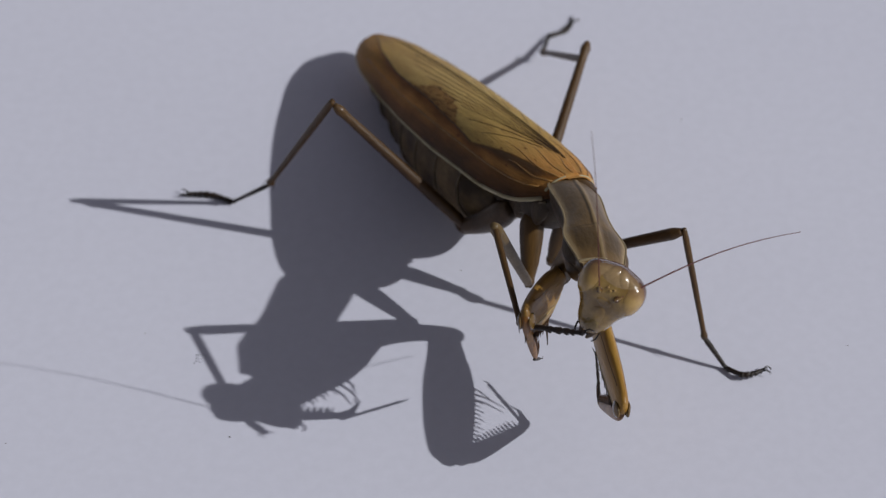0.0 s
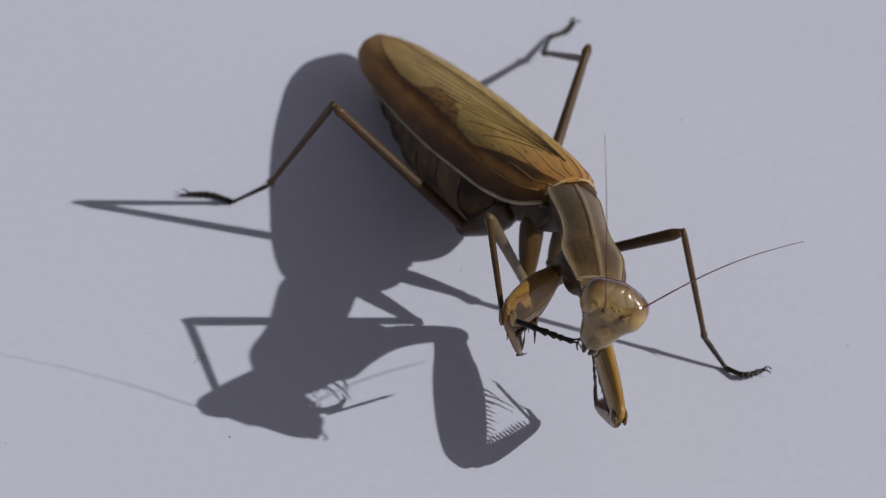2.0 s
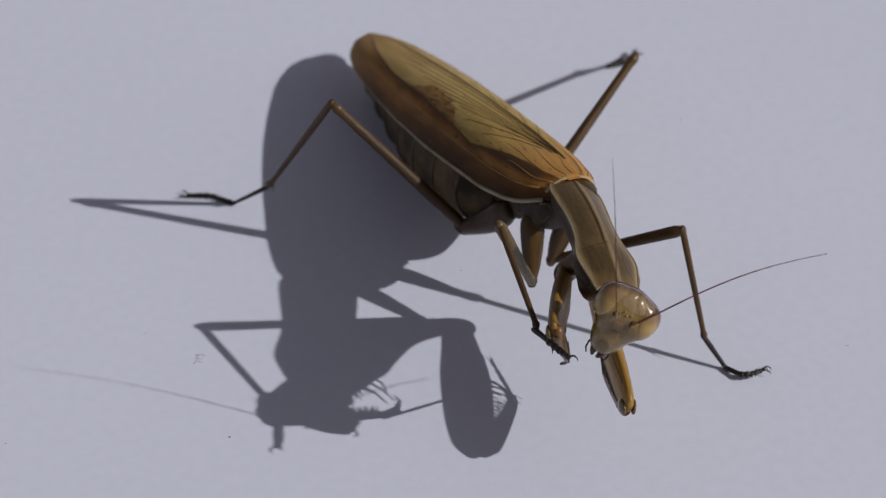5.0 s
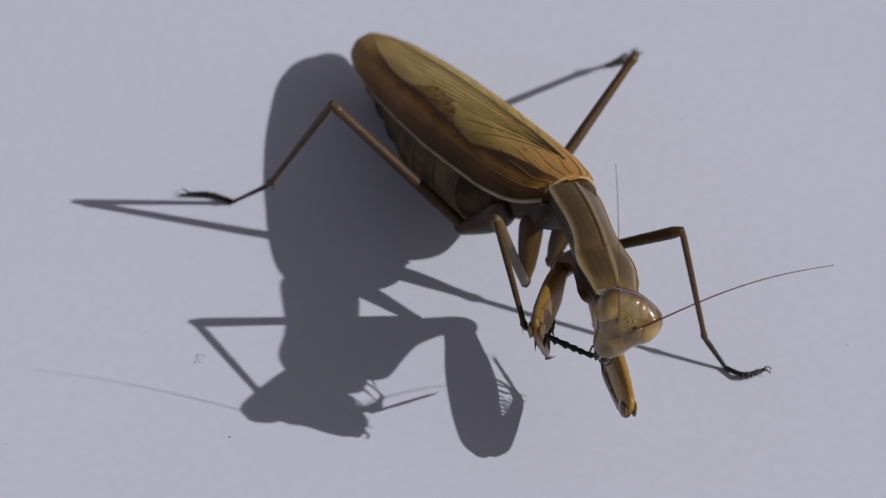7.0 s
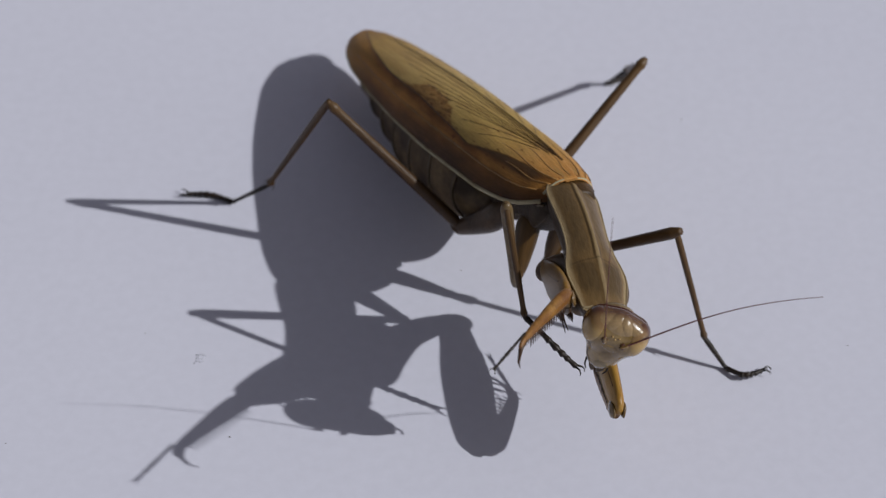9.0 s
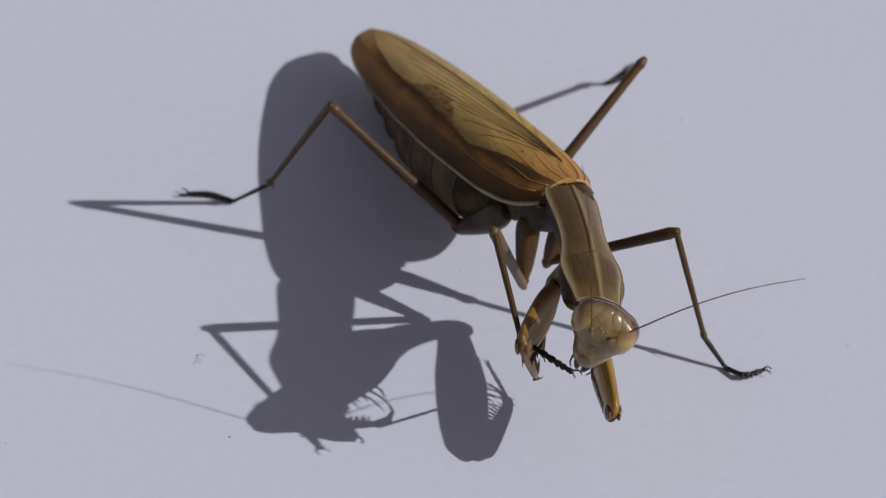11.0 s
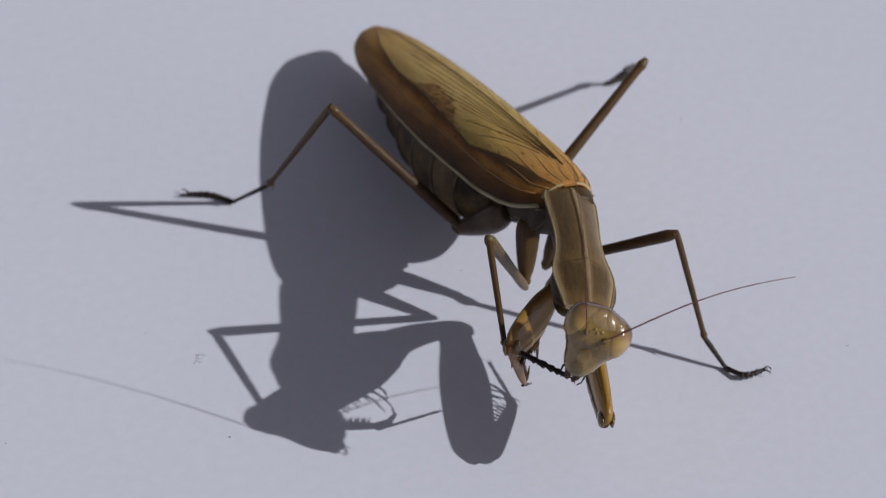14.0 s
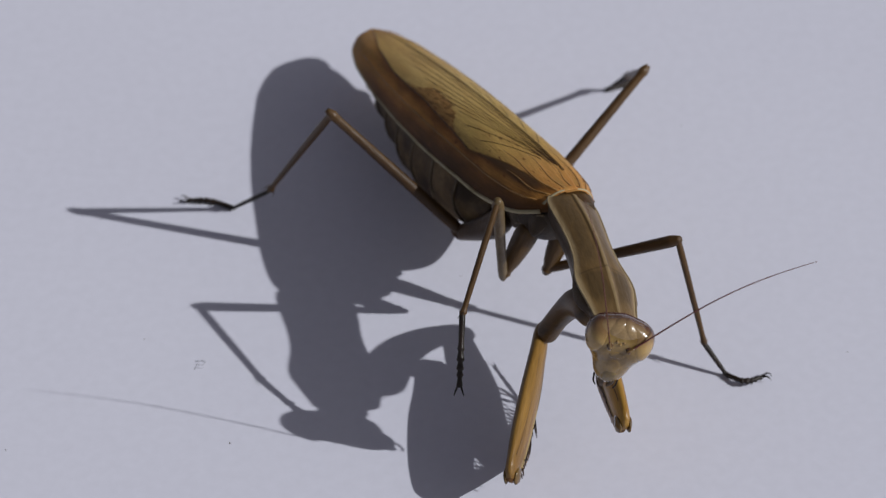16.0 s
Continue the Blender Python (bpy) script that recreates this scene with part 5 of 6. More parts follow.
    moment(7.7, body=(11.7, -10.3, 18.0), tail=(-7.3, 26.0, 4.8), neck=(14.5, -25.5, 19.0), head=(14.7, -29.3, 19.2), turn=(0.037, 0.220, 0.092, 0.970),
           antenna_l=(31.3, -26.3, 23.6), antenna_r=(13.0, -32.3, 37.1), hind_l=((18.2, 11.1, 13.8), (18.4, 24.5, 2.8), (16.6, 25.9, 0.3), (20.0, 28.5, 0.0)), hind_r=(-10.3, -0.5, 18.8), mid_l=(21.4, -11.9, 13.7),
           mid_r=((7.2, -11.5, 7.2), (4.7, -16.3, 20.5), (5.7, -23.7, 13.2), (8.8, -30.0, 13.4)), fore_r=((10.3, -15.6, 10.6), (6.3, -29.9, 15.5), (7.3, -26.3, 7.5)), fore_l=((13.2, -13.9, 8.8), (15.1, -30.1, 9.3)))
    moment(7.8, body=(11.6, -10.4, 18.0), tail=(-7.3, 26.0, 4.9), neck=(14.1, -25.6, 18.8), head=(14.0, -29.3, 18.7), turn=(0.029, 0.220, 0.091, 0.971),
           antenna_l=(30.7, -27.1, 23.5), antenna_r=(12.9, -32.6, 37.1), hind_l=((18.5, 10.6, 13.9), (18.4, 24.0, 2.8), (16.6, 25.2, 0.3), (19.9, 28.0, 0.0)), hind_r=(-10.3, -0.6, 18.8), mid_l=(21.3, -11.9, 13.7),
           mid_r=((7.0, -11.2, 7.1), (4.7, -15.8, 20.5), (5.2, -23.2, 13.2), (6.6, -30.0, 12.1)), fore_r=((10.2, -16.1, 10.0), (5.6, -30.7, 12.9), (6.5, -26.7, 5.0)), fore_l=((13.1, -14.0, 8.8), (14.5, -30.3, 9.1)))
    moment(8, body=(11.6, -10.5, 18.1), tail=(-7.3, 26.0, 5.2), neck=(12.7, -26.0, 17.4), head=(12.8, -29.3, 17.7), turn=(0.011, 0.221, 0.090, 0.971),
           antenna_l=(29.6, -28.6, 23.3), antenna_r=(12.7, -33.2, 37.1), hind_l=((18.6, 10.0, 14.4), (18.5, 23.0, 2.8), (16.6, 23.8, 0.3), (19.9, 26.9, -0.0)), hind_r=(-10.3, -0.6, 18.8), mid_l=(21.3, -12.0, 13.8),
           mid_r=((6.6, -10.9, 7.2), (4.1, -17.1, 19.9), (3.6, -25.9, 14.4), (8.2, -31.0, 16.0)), fore_r=((10.2, -15.7, 9.1), (4.6, -28.9, 15.1), (6.0, -25.4, 7.1)), fore_l=((12.7, -13.7, 8.5), (13.3, -30.1, 8.2)))
    moment(8.05, body=(11.6, -10.5, 18.1), tail=(-7.3, 26.0, 5.2), neck=(12.9, -26.0, 17.5), head=(13.0, -29.3, 17.8), turn=(0.020, 0.215, 0.085, 0.973),
           antenna_l=(29.8, -28.6, 23.4), antenna_r=(12.7, -33.1, 37.1), hind_l=((18.6, 10.0, 14.4), (18.5, 23.0, 2.8), (16.6, 23.8, 0.3), (19.9, 26.9, -0.0)), hind_r=(-10.3, -0.6, 18.8), mid_l=(21.3, -12.0, 13.8),
           mid_r=((6.5, -10.9, 7.2), (4.2, -16.7, 20.0), (3.5, -25.2, 14.1), (7.6, -30.6, 15.3)), fore_r=((10.2, -15.7, 9.2), (5.5, -29.0, 16.1), (7.1, -29.9, 7.7)), fore_l=((12.7, -13.6, 8.5), (13.6, -30.0, 8.3)))
    moment(8.1, body=(11.6, -10.5, 18.1), tail=(-7.3, 26.0, 5.2), neck=(13.1, -25.9, 17.5), head=(13.2, -29.2, 17.8), turn=(0.029, 0.210, 0.080, 0.974),
           antenna_l=(30.0, -28.6, 23.5), antenna_r=(12.7, -33.0, 37.1), hind_l=((18.6, 10.0, 14.4), (18.5, 23.0, 2.8), (16.6, 23.8, 0.3), (19.9, 26.9, -0.0)), hind_r=(-10.3, -0.6, 18.8), mid_l=(21.2, -12.0, 13.8),
           mid_r=((6.5, -10.9, 7.2), (4.3, -16.4, 20.1), (3.5, -24.4, 13.8), (7.0, -30.3, 14.6)), fore_r=((10.2, -15.6, 9.3), (6.6, -28.9, 16.9), (7.9, -33.8, 10.1)), fore_l=((12.8, -13.6, 8.6), (13.9, -30.0, 8.4)))
    moment(8.15, body=(11.5, -10.5, 18.1), tail=(-7.3, 26.0, 5.2), neck=(13.2, -25.9, 17.6), head=(13.4, -29.2, 17.9), turn=(0.037, 0.204, 0.074, 0.975),
           antenna_l=(30.2, -28.6, 23.6), antenna_r=(12.7, -32.8, 37.1), hind_l=((18.6, 10.0, 14.4), (18.5, 23.0, 2.8), (16.6, 23.8, 0.3), (19.9, 26.9, -0.0)), hind_r=(-10.3, -0.6, 18.8), mid_l=(21.2, -12.0, 13.7),
           mid_r=((6.4, -10.8, 7.1), (4.4, -16.0, 20.3), (3.4, -23.7, 13.5), (6.5, -29.9, 13.8)), fore_r=((10.2, -15.6, 9.4), (7.6, -28.7, 17.7), (8.4, -36.4, 14.2)), fore_l=((12.8, -13.5, 8.6), (14.1, -29.9, 8.6)))
    moment(8.2, body=(11.5, -10.5, 18.1), tail=(-7.3, 26.0, 5.2), neck=(13.4, -25.9, 17.7), head=(13.6, -29.2, 17.9), turn=(0.046, 0.198, 0.069, 0.977),
           antenna_l=(30.4, -28.6, 23.7), antenna_r=(12.7, -32.7, 37.1), hind_l=((18.6, 10.0, 14.4), (18.5, 23.0, 2.8), (16.6, 23.8, 0.3), (19.9, 26.9, -0.0)), hind_r=(-10.3, -0.6, 18.8), mid_l=(21.2, -12.0, 13.7),
           mid_r=((6.4, -10.8, 7.1), (4.5, -15.7, 20.4), (3.4, -23.0, 13.2), (5.9, -29.6, 13.1)), fore_r=((10.2, -15.6, 9.5), (8.7, -28.3, 18.4), (8.7, -37.2, 19.1)), fore_l=((12.8, -13.5, 8.6), (14.4, -29.8, 8.7)))
    moment(8.35, body=(11.4, -10.5, 18.1), tail=(-7.3, 26.0, 5.2), neck=(14.0, -25.8, 17.9), head=(14.1, -29.1, 18.0), turn=(0.076, 0.179, 0.052, 0.980),
           antenna_l=(30.9, -28.6, 24.0), antenna_r=(12.8, -32.4, 37.2), hind_l=((18.6, 10.0, 14.4), (18.5, 23.0, 2.8), (16.6, 23.8, 0.3), (19.9, 26.9, -0.0)), hind_r=(-10.4, -0.6, 18.8), mid_l=(21.1, -12.0, 13.7),
           mid_r=((6.3, -10.9, 7.2), (4.7, -15.1, 20.8), (3.3, -22.4, 13.5), (5.6, -28.9, 12.1)), fore_r=((9.8, -15.2, 10.7), (9.6, -28.1, 19.6), (8.2, -36.5, 19.7)), fore_l=((12.9, -13.3, 8.6), (15.2, -29.6, 9.1)))
    moment(8.5, body=(11.4, -10.5, 18.1), tail=(-7.4, 26.0, 5.2), neck=(14.6, -25.7, 18.1), head=(14.7, -29.1, 18.2), turn=(0.105, 0.160, 0.034, 0.981),
           antenna_l=(31.5, -28.7, 24.3), antenna_r=(12.8, -32.0, 37.2), hind_l=((18.6, 10.0, 14.4), (18.5, 23.0, 2.8), (16.6, 23.8, 0.3), (19.9, 26.9, -0.0)), hind_r=(-10.4, -0.5, 18.8), mid_l=(21.1, -12.0, 13.7),
           mid_r=((6.2, -10.9, 7.4), (4.8, -14.6, 21.1), (3.3, -21.9, 13.8), (5.3, -28.1, 11.1)), fore_r=((9.3, -14.9, 11.8), (10.6, -27.8, 20.7), (7.8, -35.8, 20.3)), fore_l=((12.9, -13.2, 8.7), (15.9, -29.3, 9.5)))
    moment(9, body=(11.5, -10.6, 18.2), tail=(-7.8, 25.6, 5.3), neck=(14.1, -25.9, 18.0), head=(14.6, -28.6, 17.7), turn=(0.093, 0.161, -0.021, 0.982),
           antenna_l=(31.5, -30.2, 23.5), antenna_r=(13.6, -33.8, 36.9), hind_l=((18.6, 10.0, 14.4), (18.5, 23.0, 2.8), (16.6, 23.8, 0.3), (19.9, 26.9, -0.0)), hind_r=(-10.5, -0.4, 19.0), mid_l=(21.0, -12.0, 13.7),
           mid_r=((6.6, -12.4, 7.6), (5.5, -16.6, 21.3), (7.2, -20.9, 11.9), (12.2, -24.6, 8.7)), fore_r=((9.3, -14.9, 11.7), (10.5, -27.5, 21.1), (6.4, -34.7, 22.9)), fore_l=((12.9, -13.2, 8.8), (15.3, -29.5, 9.1)))
    moment(9.2, body=(11.5, -10.6, 18.2), tail=(-7.8, 25.6, 5.3), neck=(14.0, -25.9, 18.1), head=(14.5, -28.7, 17.8), turn=(0.100, 0.165, -0.014, 0.981),
           antenna_l=(31.4, -29.9, 23.4), antenna_r=(13.4, -33.3, 37.0), hind_l=((18.6, 10.0, 14.4), (18.5, 23.0, 2.8), (16.6, 23.8, 0.3), (19.9, 26.9, -0.0)), hind_r=(-10.5, -0.4, 18.9), mid_l=(21.0, -12.0, 13.7),
           mid_r=((6.7, -12.4, 7.5), (5.4, -16.8, 21.1), (7.0, -21.8, 12.1), (10.7, -26.2, 8.2)), fore_r=((9.9, -14.9, 11.3), (8.4, -27.4, 20.6), (4.9, -35.4, 22.5)), fore_l=((12.9, -13.3, 8.8), (15.2, -29.6, 9.2)))
    moment(9.3, body=(11.5, -10.6, 18.2), tail=(-7.8, 25.6, 5.3), neck=(14.0, -25.9, 18.2), head=(14.4, -28.7, 17.9), turn=(0.104, 0.166, -0.009, 0.981),
           antenna_l=(31.3, -29.7, 23.4), antenna_r=(13.3, -33.0, 37.0), hind_l=((18.6, 10.0, 14.4), (18.5, 23.0, 2.8), (16.6, 23.8, 0.3), (19.9, 26.9, -0.0)), hind_r=(-10.5, -0.4, 18.9), mid_l=(21.0, -12.0, 13.7),
           mid_r=((6.7, -12.4, 7.5), (5.3, -16.9, 21.0), (7.0, -22.1, 12.3), (10.7, -26.5, 8.6)), fore_r=((9.9, -14.9, 11.3), (8.3, -27.6, 20.5), (4.9, -35.3, 21.2)), fore_l=((12.9, -13.3, 8.8), (15.2, -29.6, 9.2)))
    moment(9.4, body=(11.5, -10.6, 18.2), tail=(-7.7, 25.6, 5.3), neck=(13.9, -25.9, 18.2), head=(14.4, -28.8, 18.0), turn=(0.108, 0.168, -0.005, 0.980),
           antenna_l=(31.3, -29.6, 23.3), antenna_r=(13.1, -32.7, 37.1), hind_l=((18.6, 10.0, 14.4), (18.5, 23.0, 2.8), (16.6, 23.8, 0.3), (19.9, 26.9, -0.0)), hind_r=(-10.5, -0.4, 18.9), mid_l=(21.0, -12.0, 13.7),
           mid_r=((6.8, -12.4, 7.4), (5.3, -16.9, 20.9), (6.9, -22.4, 12.4), (10.7, -26.8, 9.0)), fore_r=((10.0, -15.1, 11.2), (8.1, -27.9, 20.0), (4.7, -35.5, 18.2)), fore_l=((12.9, -13.4, 8.8), (15.2, -29.7, 9.2)))
    moment(9.5, body=(11.5, -10.6, 18.1), tail=(-7.7, 25.7, 5.3), neck=(13.9, -25.9, 18.3), head=(14.3, -28.8, 18.0), turn=(0.112, 0.169, 0.000, 0.979),
           antenna_l=(31.2, -29.4, 23.3), antenna_r=(13.0, -32.5, 37.1), hind_l=((18.6, 10.0, 14.4), (18.5, 23.0, 2.8), (16.6, 23.8, 0.3), (19.9, 26.9, -0.0)), hind_r=(-10.5, -0.4, 18.9), mid_l=(21.0, -12.0, 13.7),
           mid_r=((6.8, -12.3, 7.4), (5.2, -17.0, 20.8), (6.9, -22.6, 12.6), (10.7, -27.1, 9.5)), fore_r=((10.0, -15.3, 11.1), (7.7, -28.4, 19.4), (5.0, -34.6, 14.3)), fore_l=((12.9, -13.4, 8.8), (15.1, -29.7, 9.3)))
    moment(9.6, body=(11.5, -10.6, 18.1), tail=(-7.7, 25.7, 5.2), neck=(13.9, -25.9, 18.3), head=(14.3, -28.9, 18.1), turn=(0.116, 0.170, 0.005, 0.979),
           antenna_l=(31.2, -29.2, 23.2), antenna_r=(12.9, -32.2, 37.2), hind_l=((18.6, 10.0, 14.4), (18.5, 23.0, 2.8), (16.6, 23.8, 0.3), (19.9, 26.9, -0.0)), hind_r=(-10.5, -0.4, 18.9), mid_l=(21.0, -12.0, 13.7),
           mid_r=((6.8, -12.3, 7.3), (5.2, -17.0, 20.7), (6.9, -22.9, 12.8), (10.8, -27.4, 9.9)), fore_r=((10.1, -15.4, 10.9), (7.4, -28.8, 18.7), (5.9, -32.3, 11.1)), fore_l=((12.9, -13.5, 8.8), (15.1, -29.8, 9.3)))
    moment(9.7, body=(11.5, -10.6, 18.1), tail=(-7.7, 25.7, 5.2), neck=(13.9, -25.9, 18.4), head=(14.2, -28.9, 18.2), turn=(0.119, 0.172, 0.009, 0.978),
           antenna_l=(31.1, -29.1, 23.2), antenna_r=(12.7, -31.9, 37.2), hind_l=((18.6, 10.0, 14.4), (18.5, 23.0, 2.8), (16.6, 23.8, 0.3), (19.9, 26.9, -0.0)), hind_r=(-10.5, -0.4, 18.9), mid_l=(21.0, -12.0, 13.7),
           mid_r=((6.9, -12.3, 7.3), (5.1, -17.1, 20.6), (6.9, -23.2, 12.9), (10.8, -27.7, 10.3)), fore_r=((10.1, -15.6, 10.8), (7.1, -29.2, 18.0), (7.0, -29.5, 9.5)), fore_l=((12.9, -13.5, 8.8), (15.1, -29.8, 9.3)))
    moment(9.8, body=(11.5, -10.6, 18.1), tail=(-7.6, 25.7, 5.2), neck=(13.8, -25.9, 18.4), head=(14.2, -29.0, 18.3), turn=(0.123, 0.173, 0.014, 0.977),
           antenna_l=(31.1, -28.9, 23.2), antenna_r=(12.6, -31.6, 37.3), hind_l=((18.6, 10.0, 14.4), (18.5, 23.0, 2.8), (16.6, 23.8, 0.3), (19.9, 26.9, -0.0)), hind_r=(-10.4, -0.5, 18.9), mid_l=(21.0, -12.0, 13.7),
           mid_r=((6.9, -12.3, 7.3), (5.1, -17.2, 20.6), (6.8, -23.5, 13.1), (10.8, -28.0, 10.7)), fore_r=((10.2, -15.8, 10.7), (6.9, -29.5, 17.5), (7.8, -27.3, 9.4)), fore_l=((12.9, -13.5, 8.8), (15.1, -29.8, 9.3)))
    moment(10.2, body=(11.5, -10.6, 18.0), tail=(-7.5, 25.8, 5.2), neck=(13.7, -25.9, 18.6), head=(14.0, -29.2, 18.6), turn=(0.139, 0.178, 0.033, 0.974),
           antenna_l=(30.9, -28.2, 23.0), antenna_r=(12.1, -30.5, 37.5), hind_l=((18.6, 10.0, 14.4), (18.5, 23.0, 2.8), (16.6, 23.8, 0.3), (19.9, 26.9, -0.0)), hind_r=(-10.4, -0.5, 18.9), mid_l=(21.0, -12.0, 13.7),
           mid_r=((7.0, -12.2, 7.1), (4.8, -17.4, 20.2), (6.7, -24.6, 13.8), (10.8, -29.2, 12.4)), fore_r=((10.2, -15.8, 10.7), (6.8, -29.6, 17.3), (8.1, -26.6, 9.5)), fore_l=((12.9, -13.7, 8.8), (15.0, -30.0, 9.4)))
    moment(11.3, body=(11.4, -10.5, 17.8), tail=(-7.2, 26.1, 5.0), neck=(13.4, -25.8, 19.2), head=(13.4, -29.7, 19.5), turn=(0.181, 0.192, 0.084, 0.961),
           antenna_l=(30.3, -26.4, 22.6), antenna_r=(10.6, -27.5, 38.0), hind_l=((18.6, 10.0, 14.4), (18.5, 23.0, 2.8), (16.6, 23.8, 0.3), (19.9, 26.9, -0.0)), hind_r=(-10.3, -0.6, 18.8), mid_l=(21.0, -12.0, 13.7),
           mid_r=((7.4, -11.9, 6.7), (4.2, -18.1, 19.2), (6.4, -27.6, 15.6), (11.0, -32.6, 17.0)), fore_r=((10.2, -15.8, 10.7), (6.8, -29.5, 17.3), (8.2, -26.3, 9.1)), fore_l=((12.8, -14.1, 8.7), (14.8, -30.4, 9.6)))
    moment(11.5, body=(11.4, -10.5, 17.7), tail=(-7.2, 26.2, 5.0), neck=(13.3, -25.8, 19.3), head=(13.3, -29.8, 19.7), turn=(0.191, 0.193, 0.098, 0.957),
           antenna_l=(30.2, -26.0, 22.5), antenna_r=(10.3, -26.9, 38.1), hind_l=((18.7, 10.0, 14.4), (18.5, 23.0, 2.8), (16.6, 23.8, 0.3), (19.9, 26.9, -0.0)), hind_r=(-10.3, -0.6, 18.8), mid_l=(21.0, -12.1, 13.7),
           mid_r=((7.4, -11.9, 6.7), (4.0, -18.2, 19.1), (6.1, -27.7, 15.4), (11.0, -32.5, 16.9)), fore_r=((10.2, -15.9, 10.7), (6.6, -29.6, 17.2), (8.1, -26.4, 9.0)), fore_l=((12.8, -14.2, 8.7), (14.7, -30.5, 9.6)))
    moment(12, body=(11.4, -10.5, 17.7), tail=(-7.2, 26.1, 4.9), neck=(13.3, -25.8, 19.3), head=(13.3, -29.7, 19.6), turn=(0.174, 0.212, 0.102, 0.956),
           antenna_l=(30.7, -27.6, 22.5), antenna_r=(11.2, -27.9, 37.9), hind_l=((18.7, 10.0, 14.4), (18.5, 23.0, 2.8), (16.6, 23.8, 0.3), (19.9, 26.9, -0.0)), hind_r=(-10.3, -0.6, 18.8), mid_l=(21.0, -12.1, 13.7),
           mid_r=((7.4, -11.8, 6.6), (4.0, -18.2, 18.9), (5.9, -27.9, 15.5), (11.0, -32.3, 17.3)), fore_r=((10.3, -15.9, 10.7), (6.4, -29.4, 17.3), (7.8, -26.6, 8.9)), fore_l=((12.8, -14.2, 8.7), (14.7, -30.5, 9.6)))
    moment(12.5, body=(11.4, -10.5, 17.7), tail=(-7.2, 26.1, 4.9), neck=(13.3, -25.8, 19.3), head=(13.3, -29.7, 19.6), turn=(0.172, 0.213, 0.102, 0.956),
           antenna_l=(30.8, -28.7, 22.5), antenna_r=(11.0, -28.4, 37.9), hind_l=((18.7, 10.0, 14.4), (18.5, 23.0, 2.8), (16.6, 23.8, 0.3), (19.9, 26.9, -0.0)), hind_r=(-10.3, -0.6, 18.8), mid_l=(21.0, -12.2, 13.7),
           mid_r=((7.4, -11.8, 6.6), (3.9, -18.2, 18.9), (5.8, -27.8, 15.3), (10.8, -32.2, 17.4)), fore_r=((10.2, -15.9, 10.7), (6.2, -29.4, 17.2), (7.6, -26.6, 8.9)), fore_l=((12.8, -14.2, 8.7), (14.7, -30.5, 9.6)))
    moment(13, body=(11.4, -10.5, 17.7), tail=(-7.0, 26.2, 5.0), neck=(13.1, -25.9, 18.8), head=(13.0, -29.7, 19.3), turn=(0.155, 0.235, 0.077, 0.956),
           antenna_l=(30.6, -28.8, 22.6), antenna_r=(10.7, -28.3, 37.9), hind_l=((18.7, 10.0, 14.4), (18.5, 23.0, 2.8), (16.6, 23.8, 0.3), (19.9, 26.9, -0.0)), hind_r=(-10.3, -0.6, 18.8), mid_l=(21.0, -12.2, 13.7),
           mid_r=((7.5, -11.7, 6.4), (4.0, -18.2, 18.7), (5.6, -27.8, 15.1), (10.3, -32.4, 17.3)), fore_r=((10.2, -15.7, 10.5), (6.1, -29.3, 16.8), (7.4, -26.4, 8.5)), fore_l=((12.7, -13.9, 8.6), (14.6, -30.2, 9.2)))
    moment(13.5, body=(11.4, -10.6, 17.7), tail=(-7.0, 26.2, 5.0), neck=(12.9, -26.0, 18.8), head=(13.0, -29.8, 19.3), turn=(0.143, 0.247, 0.117, 0.951),
           antenna_l=(30.4, -28.6, 22.2), antenna_r=(10.3, -29.0, 37.9), hind_l=((18.7, 10.0, 14.4), (18.5, 23.0, 2.8), (16.6, 23.8, 0.3), (19.9, 26.9, -0.0)), hind_r=(-10.3, -0.7, 18.8), mid_l=(21.0, -12.2, 13.7),
           mid_r=((7.5, -11.6, 6.4), (4.0, -18.1, 18.7), (5.5, -27.9, 15.4), (10.1, -32.8, 17.5)), fore_r=((10.2, -15.8, 10.3), (6.0, -29.3, 16.8), (7.2, -26.5, 8.5)), fore_l=((12.6, -14.0, 8.5), (14.4, -30.3, 9.2)))
    moment(14, body=(11.4, -10.7, 17.7), tail=(-6.9, 26.2, 5.3), neck=(12.6, -26.2, 18.3), head=(12.9, -30.2, 19.2), turn=(0.133, 0.207, 0.170, 0.954),
           antenna_l=(29.9, -26.2, 22.0), antenna_r=(10.3, -28.7, 37.9), hind_l=((18.7, 10.0, 14.4), (18.5, 23.0, 2.8), (16.6, 23.8, 0.3), (19.9, 26.9, -0.0)), hind_r=(-10.3, -0.7, 18.7), mid_l=(21.0, -12.3, 13.8),
           mid_r=((7.5, -11.6, 6.4), (4.0, -18.1, 18.7), (5.3, -27.9, 15.5), (11.3, -31.5, 14.9)), fore_r=((10.1, -15.7, 10.1), (5.8, -29.1, 16.8), (7.2, -26.4, 8.5)), fore_l=((12.5, -13.9, 8.4), (14.3, -30.2, 8.7)))
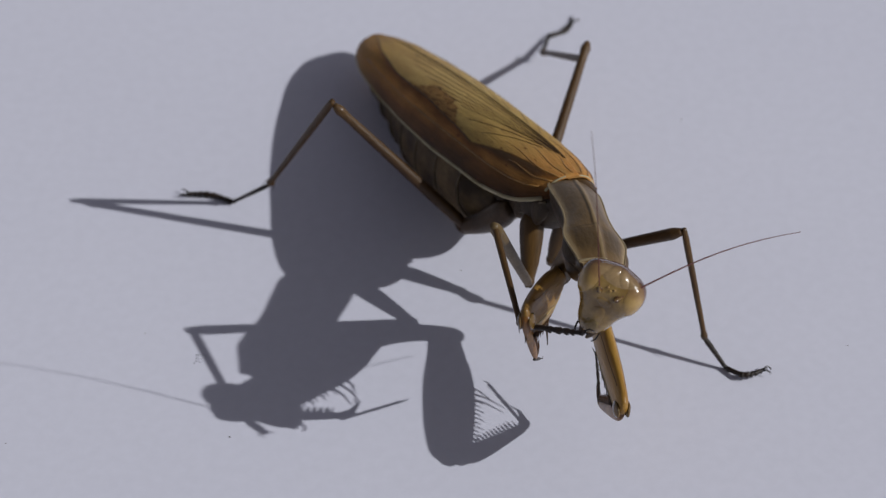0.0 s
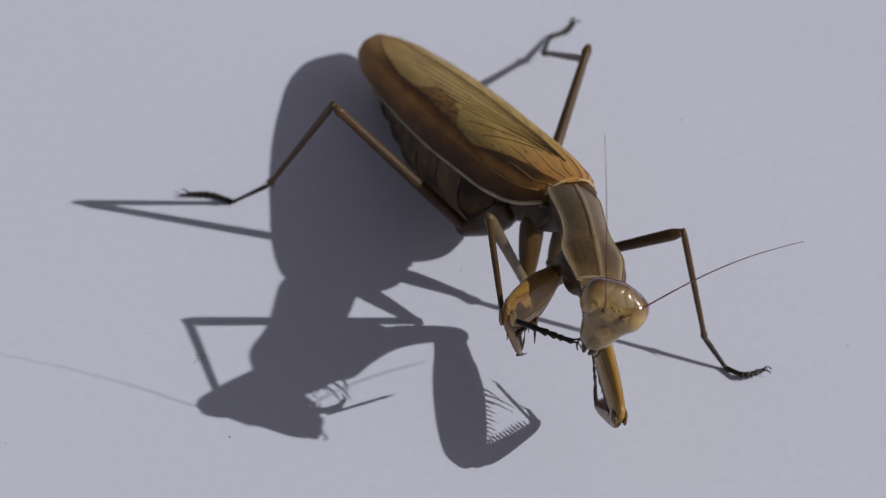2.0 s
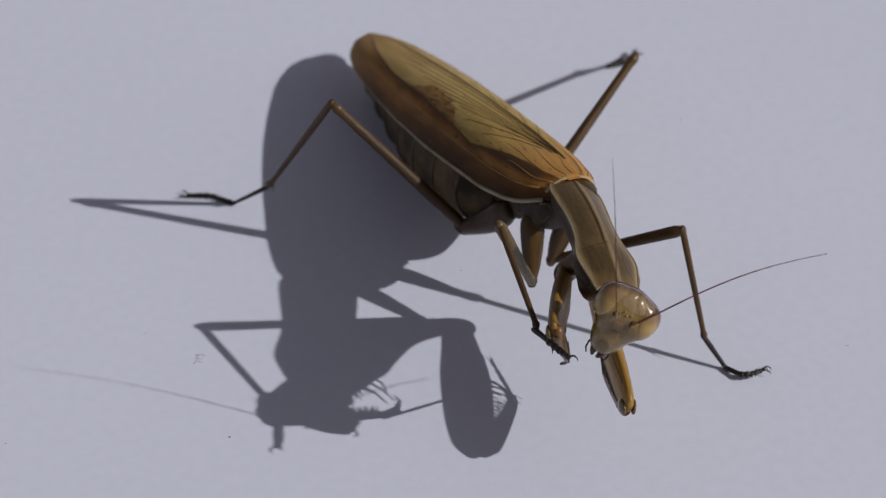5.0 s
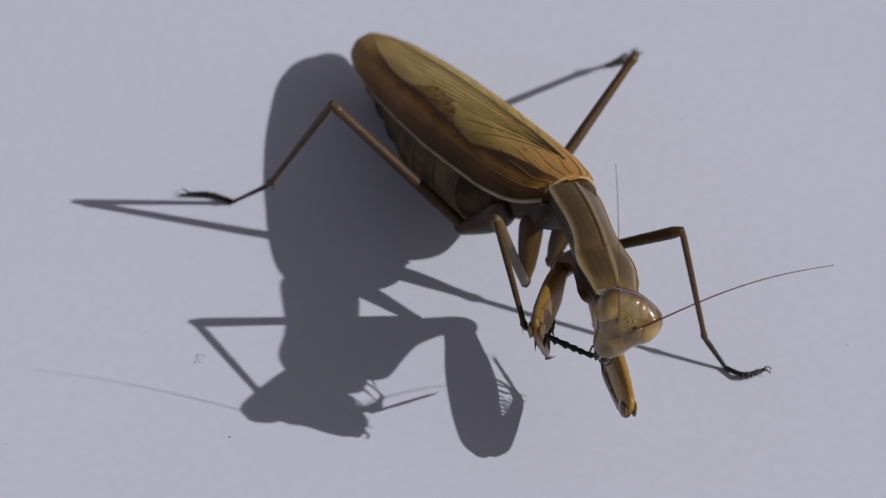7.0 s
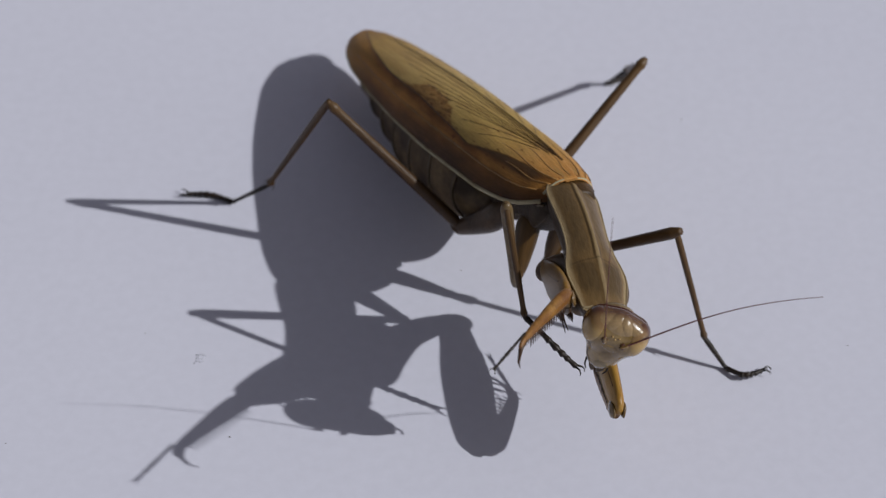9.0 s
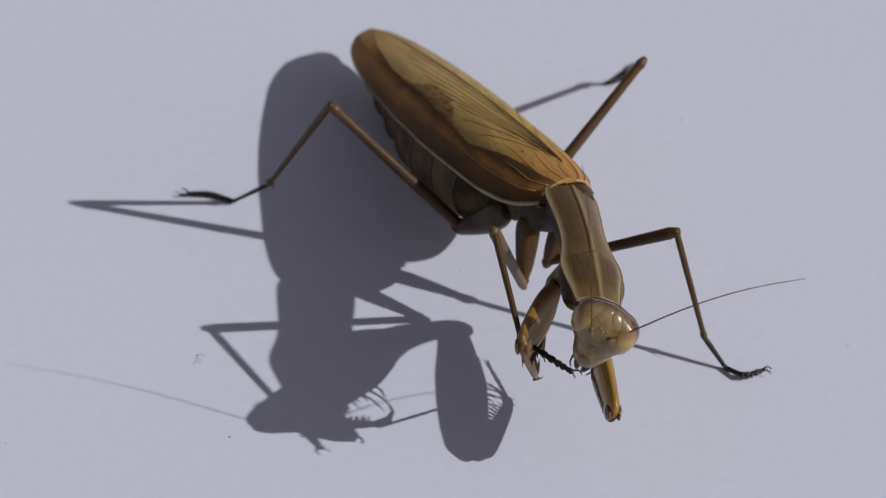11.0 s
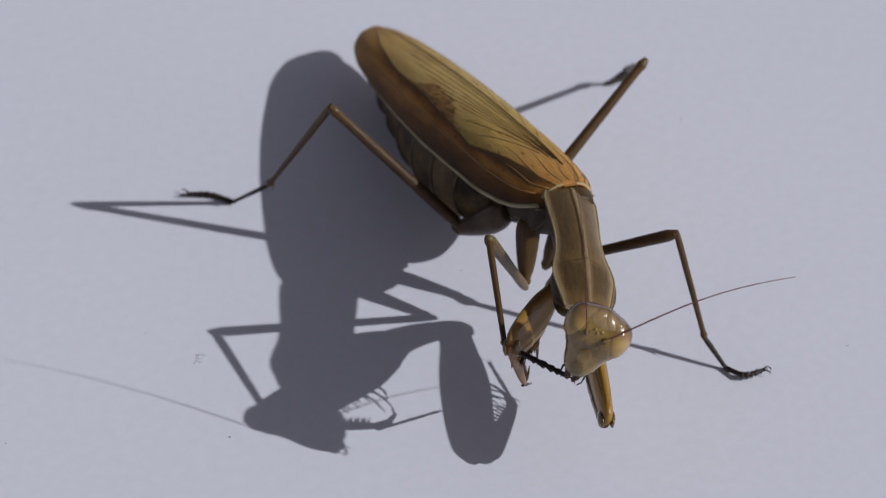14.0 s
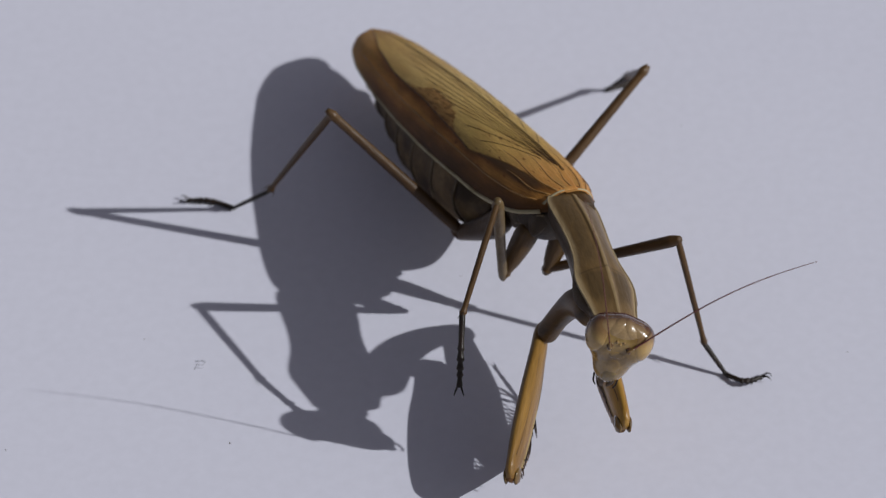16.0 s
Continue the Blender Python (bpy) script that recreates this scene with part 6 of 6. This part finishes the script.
    moment(14.5, body=(11.4, -10.7, 17.7), tail=(-6.9, 26.2, 5.3), neck=(12.4, -26.2, 18.2), head=(12.8, -29.9, 18.6), turn=(0.119, 0.204, 0.126, 0.963),
           antenna_l=(29.9, -28.2, 22.0), antenna_r=(10.8, -30.3, 37.7), hind_l=((18.7, 10.0, 14.4), (18.5, 23.0, 2.8), (16.6, 23.8, 0.3), (19.9, 26.9, -0.0)), hind_r=(-10.3, -0.7, 18.7), mid_l=(21.0, -12.4, 13.8),
           mid_r=((7.3, -11.6, 6.4), (3.9, -18.0, 18.7), (5.1, -27.8, 15.3), (10.9, -31.7, 15.1)), fore_r=((10.0, -15.6, 10.1), (5.6, -29.0, 16.8), (7.0, -26.3, 8.4)), fore_l=((12.5, -13.8, 8.4), (14.2, -30.1, 8.6)))
    moment(15, body=(11.4, -10.7, 17.7), tail=(-7.0, 26.2, 5.3), neck=(13.1, -26.1, 17.7), head=(13.3, -30.3, 18.8), turn=(0.088, 0.219, 0.128, 0.963),
           antenna_l=(30.4, -25.9, 22.3), antenna_r=(11.3, -30.8, 37.6), hind_l=((18.7, 10.0, 14.4), (18.5, 23.0, 2.8), (16.6, 23.8, 0.3), (19.9, 26.9, -0.0)), hind_r=(-10.2, -0.7, 18.7), mid_l=(21.0, -12.3, 13.7),
           mid_r=((7.1, -11.7, 6.6), (3.8, -18.0, 19.0), (4.7, -28.0, 16.1), (10.6, -31.8, 15.9)), fore_r=((10.0, -15.4, 10.1), (5.1, -28.7, 16.6), (6.7, -25.8, 8.4)), fore_l=((12.6, -13.5, 8.3), (14.3, -29.8, 8.3)))
    moment(15.5, body=(11.4, -10.9, 17.7), tail=(-7.0, 26.1, 5.6), neck=(13.6, -26.2, 17.6), head=(13.6, -30.9, 19.3), turn=(0.063, 0.180, 0.109, 0.976),
           antenna_l=(30.5, -25.7, 23.0), antenna_r=(11.2, -31.1, 37.6), hind_l=((18.7, 10.1, 14.5), (18.5, 23.0, 2.8), (16.6, 23.8, 0.3), (19.9, 26.9, -0.0)), hind_r=(-10.2, -0.8, 18.7), mid_l=(21.1, -12.6, 13.8),
           mid_r=((6.8, -11.5, 6.7), (3.8, -17.8, 19.1), (4.0, -27.8, 16.3), (10.0, -30.6, 14.0)), fore_r=((9.7, -15.5, 10.2), (4.5, -28.7, 16.7), (5.8, -25.8, 8.4)), fore_l=((12.7, -13.6, 8.3), (14.3, -29.9, 8.1)))
    moment(15.8, body=(11.5, -11.0, 18.0), tail=(-7.1, 25.9, 5.9), neck=(14.3, -26.2, 18.4), head=(14.2, -29.5, 18.7), turn=(0.077, 0.127, 0.062, 0.987),
           antenna_l=(31.0, -26.7, 24.6), antenna_r=(11.2, -31.3, 37.6), hind_l=((18.8, 10.1, 14.5), (18.5, 23.0, 2.8), (16.6, 23.8, 0.3), (19.9, 26.9, 0.0)), hind_r=(-10.2, -0.8, 18.7), mid_l=(21.1, -12.4, 13.8),
           mid_r=((5.5, -9.7, 6.8), (4.3, -14.1, 20.4), (1.9, -21.2, 13.2), (2.2, -26.3, 8.4)), fore_r=((8.3, -17.7, 7.0), (5.6, -32.9, 4.9), (7.7, -25.7, 0.2)), fore_l=((12.9, -13.9, 8.7), (15.1, -30.2, 9.1)))
    moment(16, body=(11.5, -11.1, 18.1), tail=(-7.1, 25.8, 6.1), neck=(15.1, -26.2, 18.1), head=(14.9, -29.3, 18.2), turn=(0.045, 0.114, 0.056, 0.991),
           antenna_l=(31.3, -27.4, 25.7), antenna_r=(11.2, -31.4, 37.6), hind_l=((19.0, 10.1, 14.5), (18.5, 23.0, 2.8), (16.6, 23.8, 0.3), (20.0, 26.9, 0.0)), hind_r=(-10.2, -0.8, 18.7), mid_l=(21.1, -12.3, 13.8),
           mid_r=((5.5, -10.1, 7.0), (4.8, -14.6, 20.6), (1.7, -21.6, 13.6), (1.4, -26.7, 8.8)), fore_r=((8.9, -17.6, 7.2), (5.9, -32.7, 4.9), (7.8, -25.6, -0.0)), fore_l=((13.0, -13.7, 8.7), (15.8, -29.9, 8.5)))
    walk(mantis, STANCES["mantis"])
    for name, ob in PARTS.items():
        walk(ob, STANCES[name])


motions()
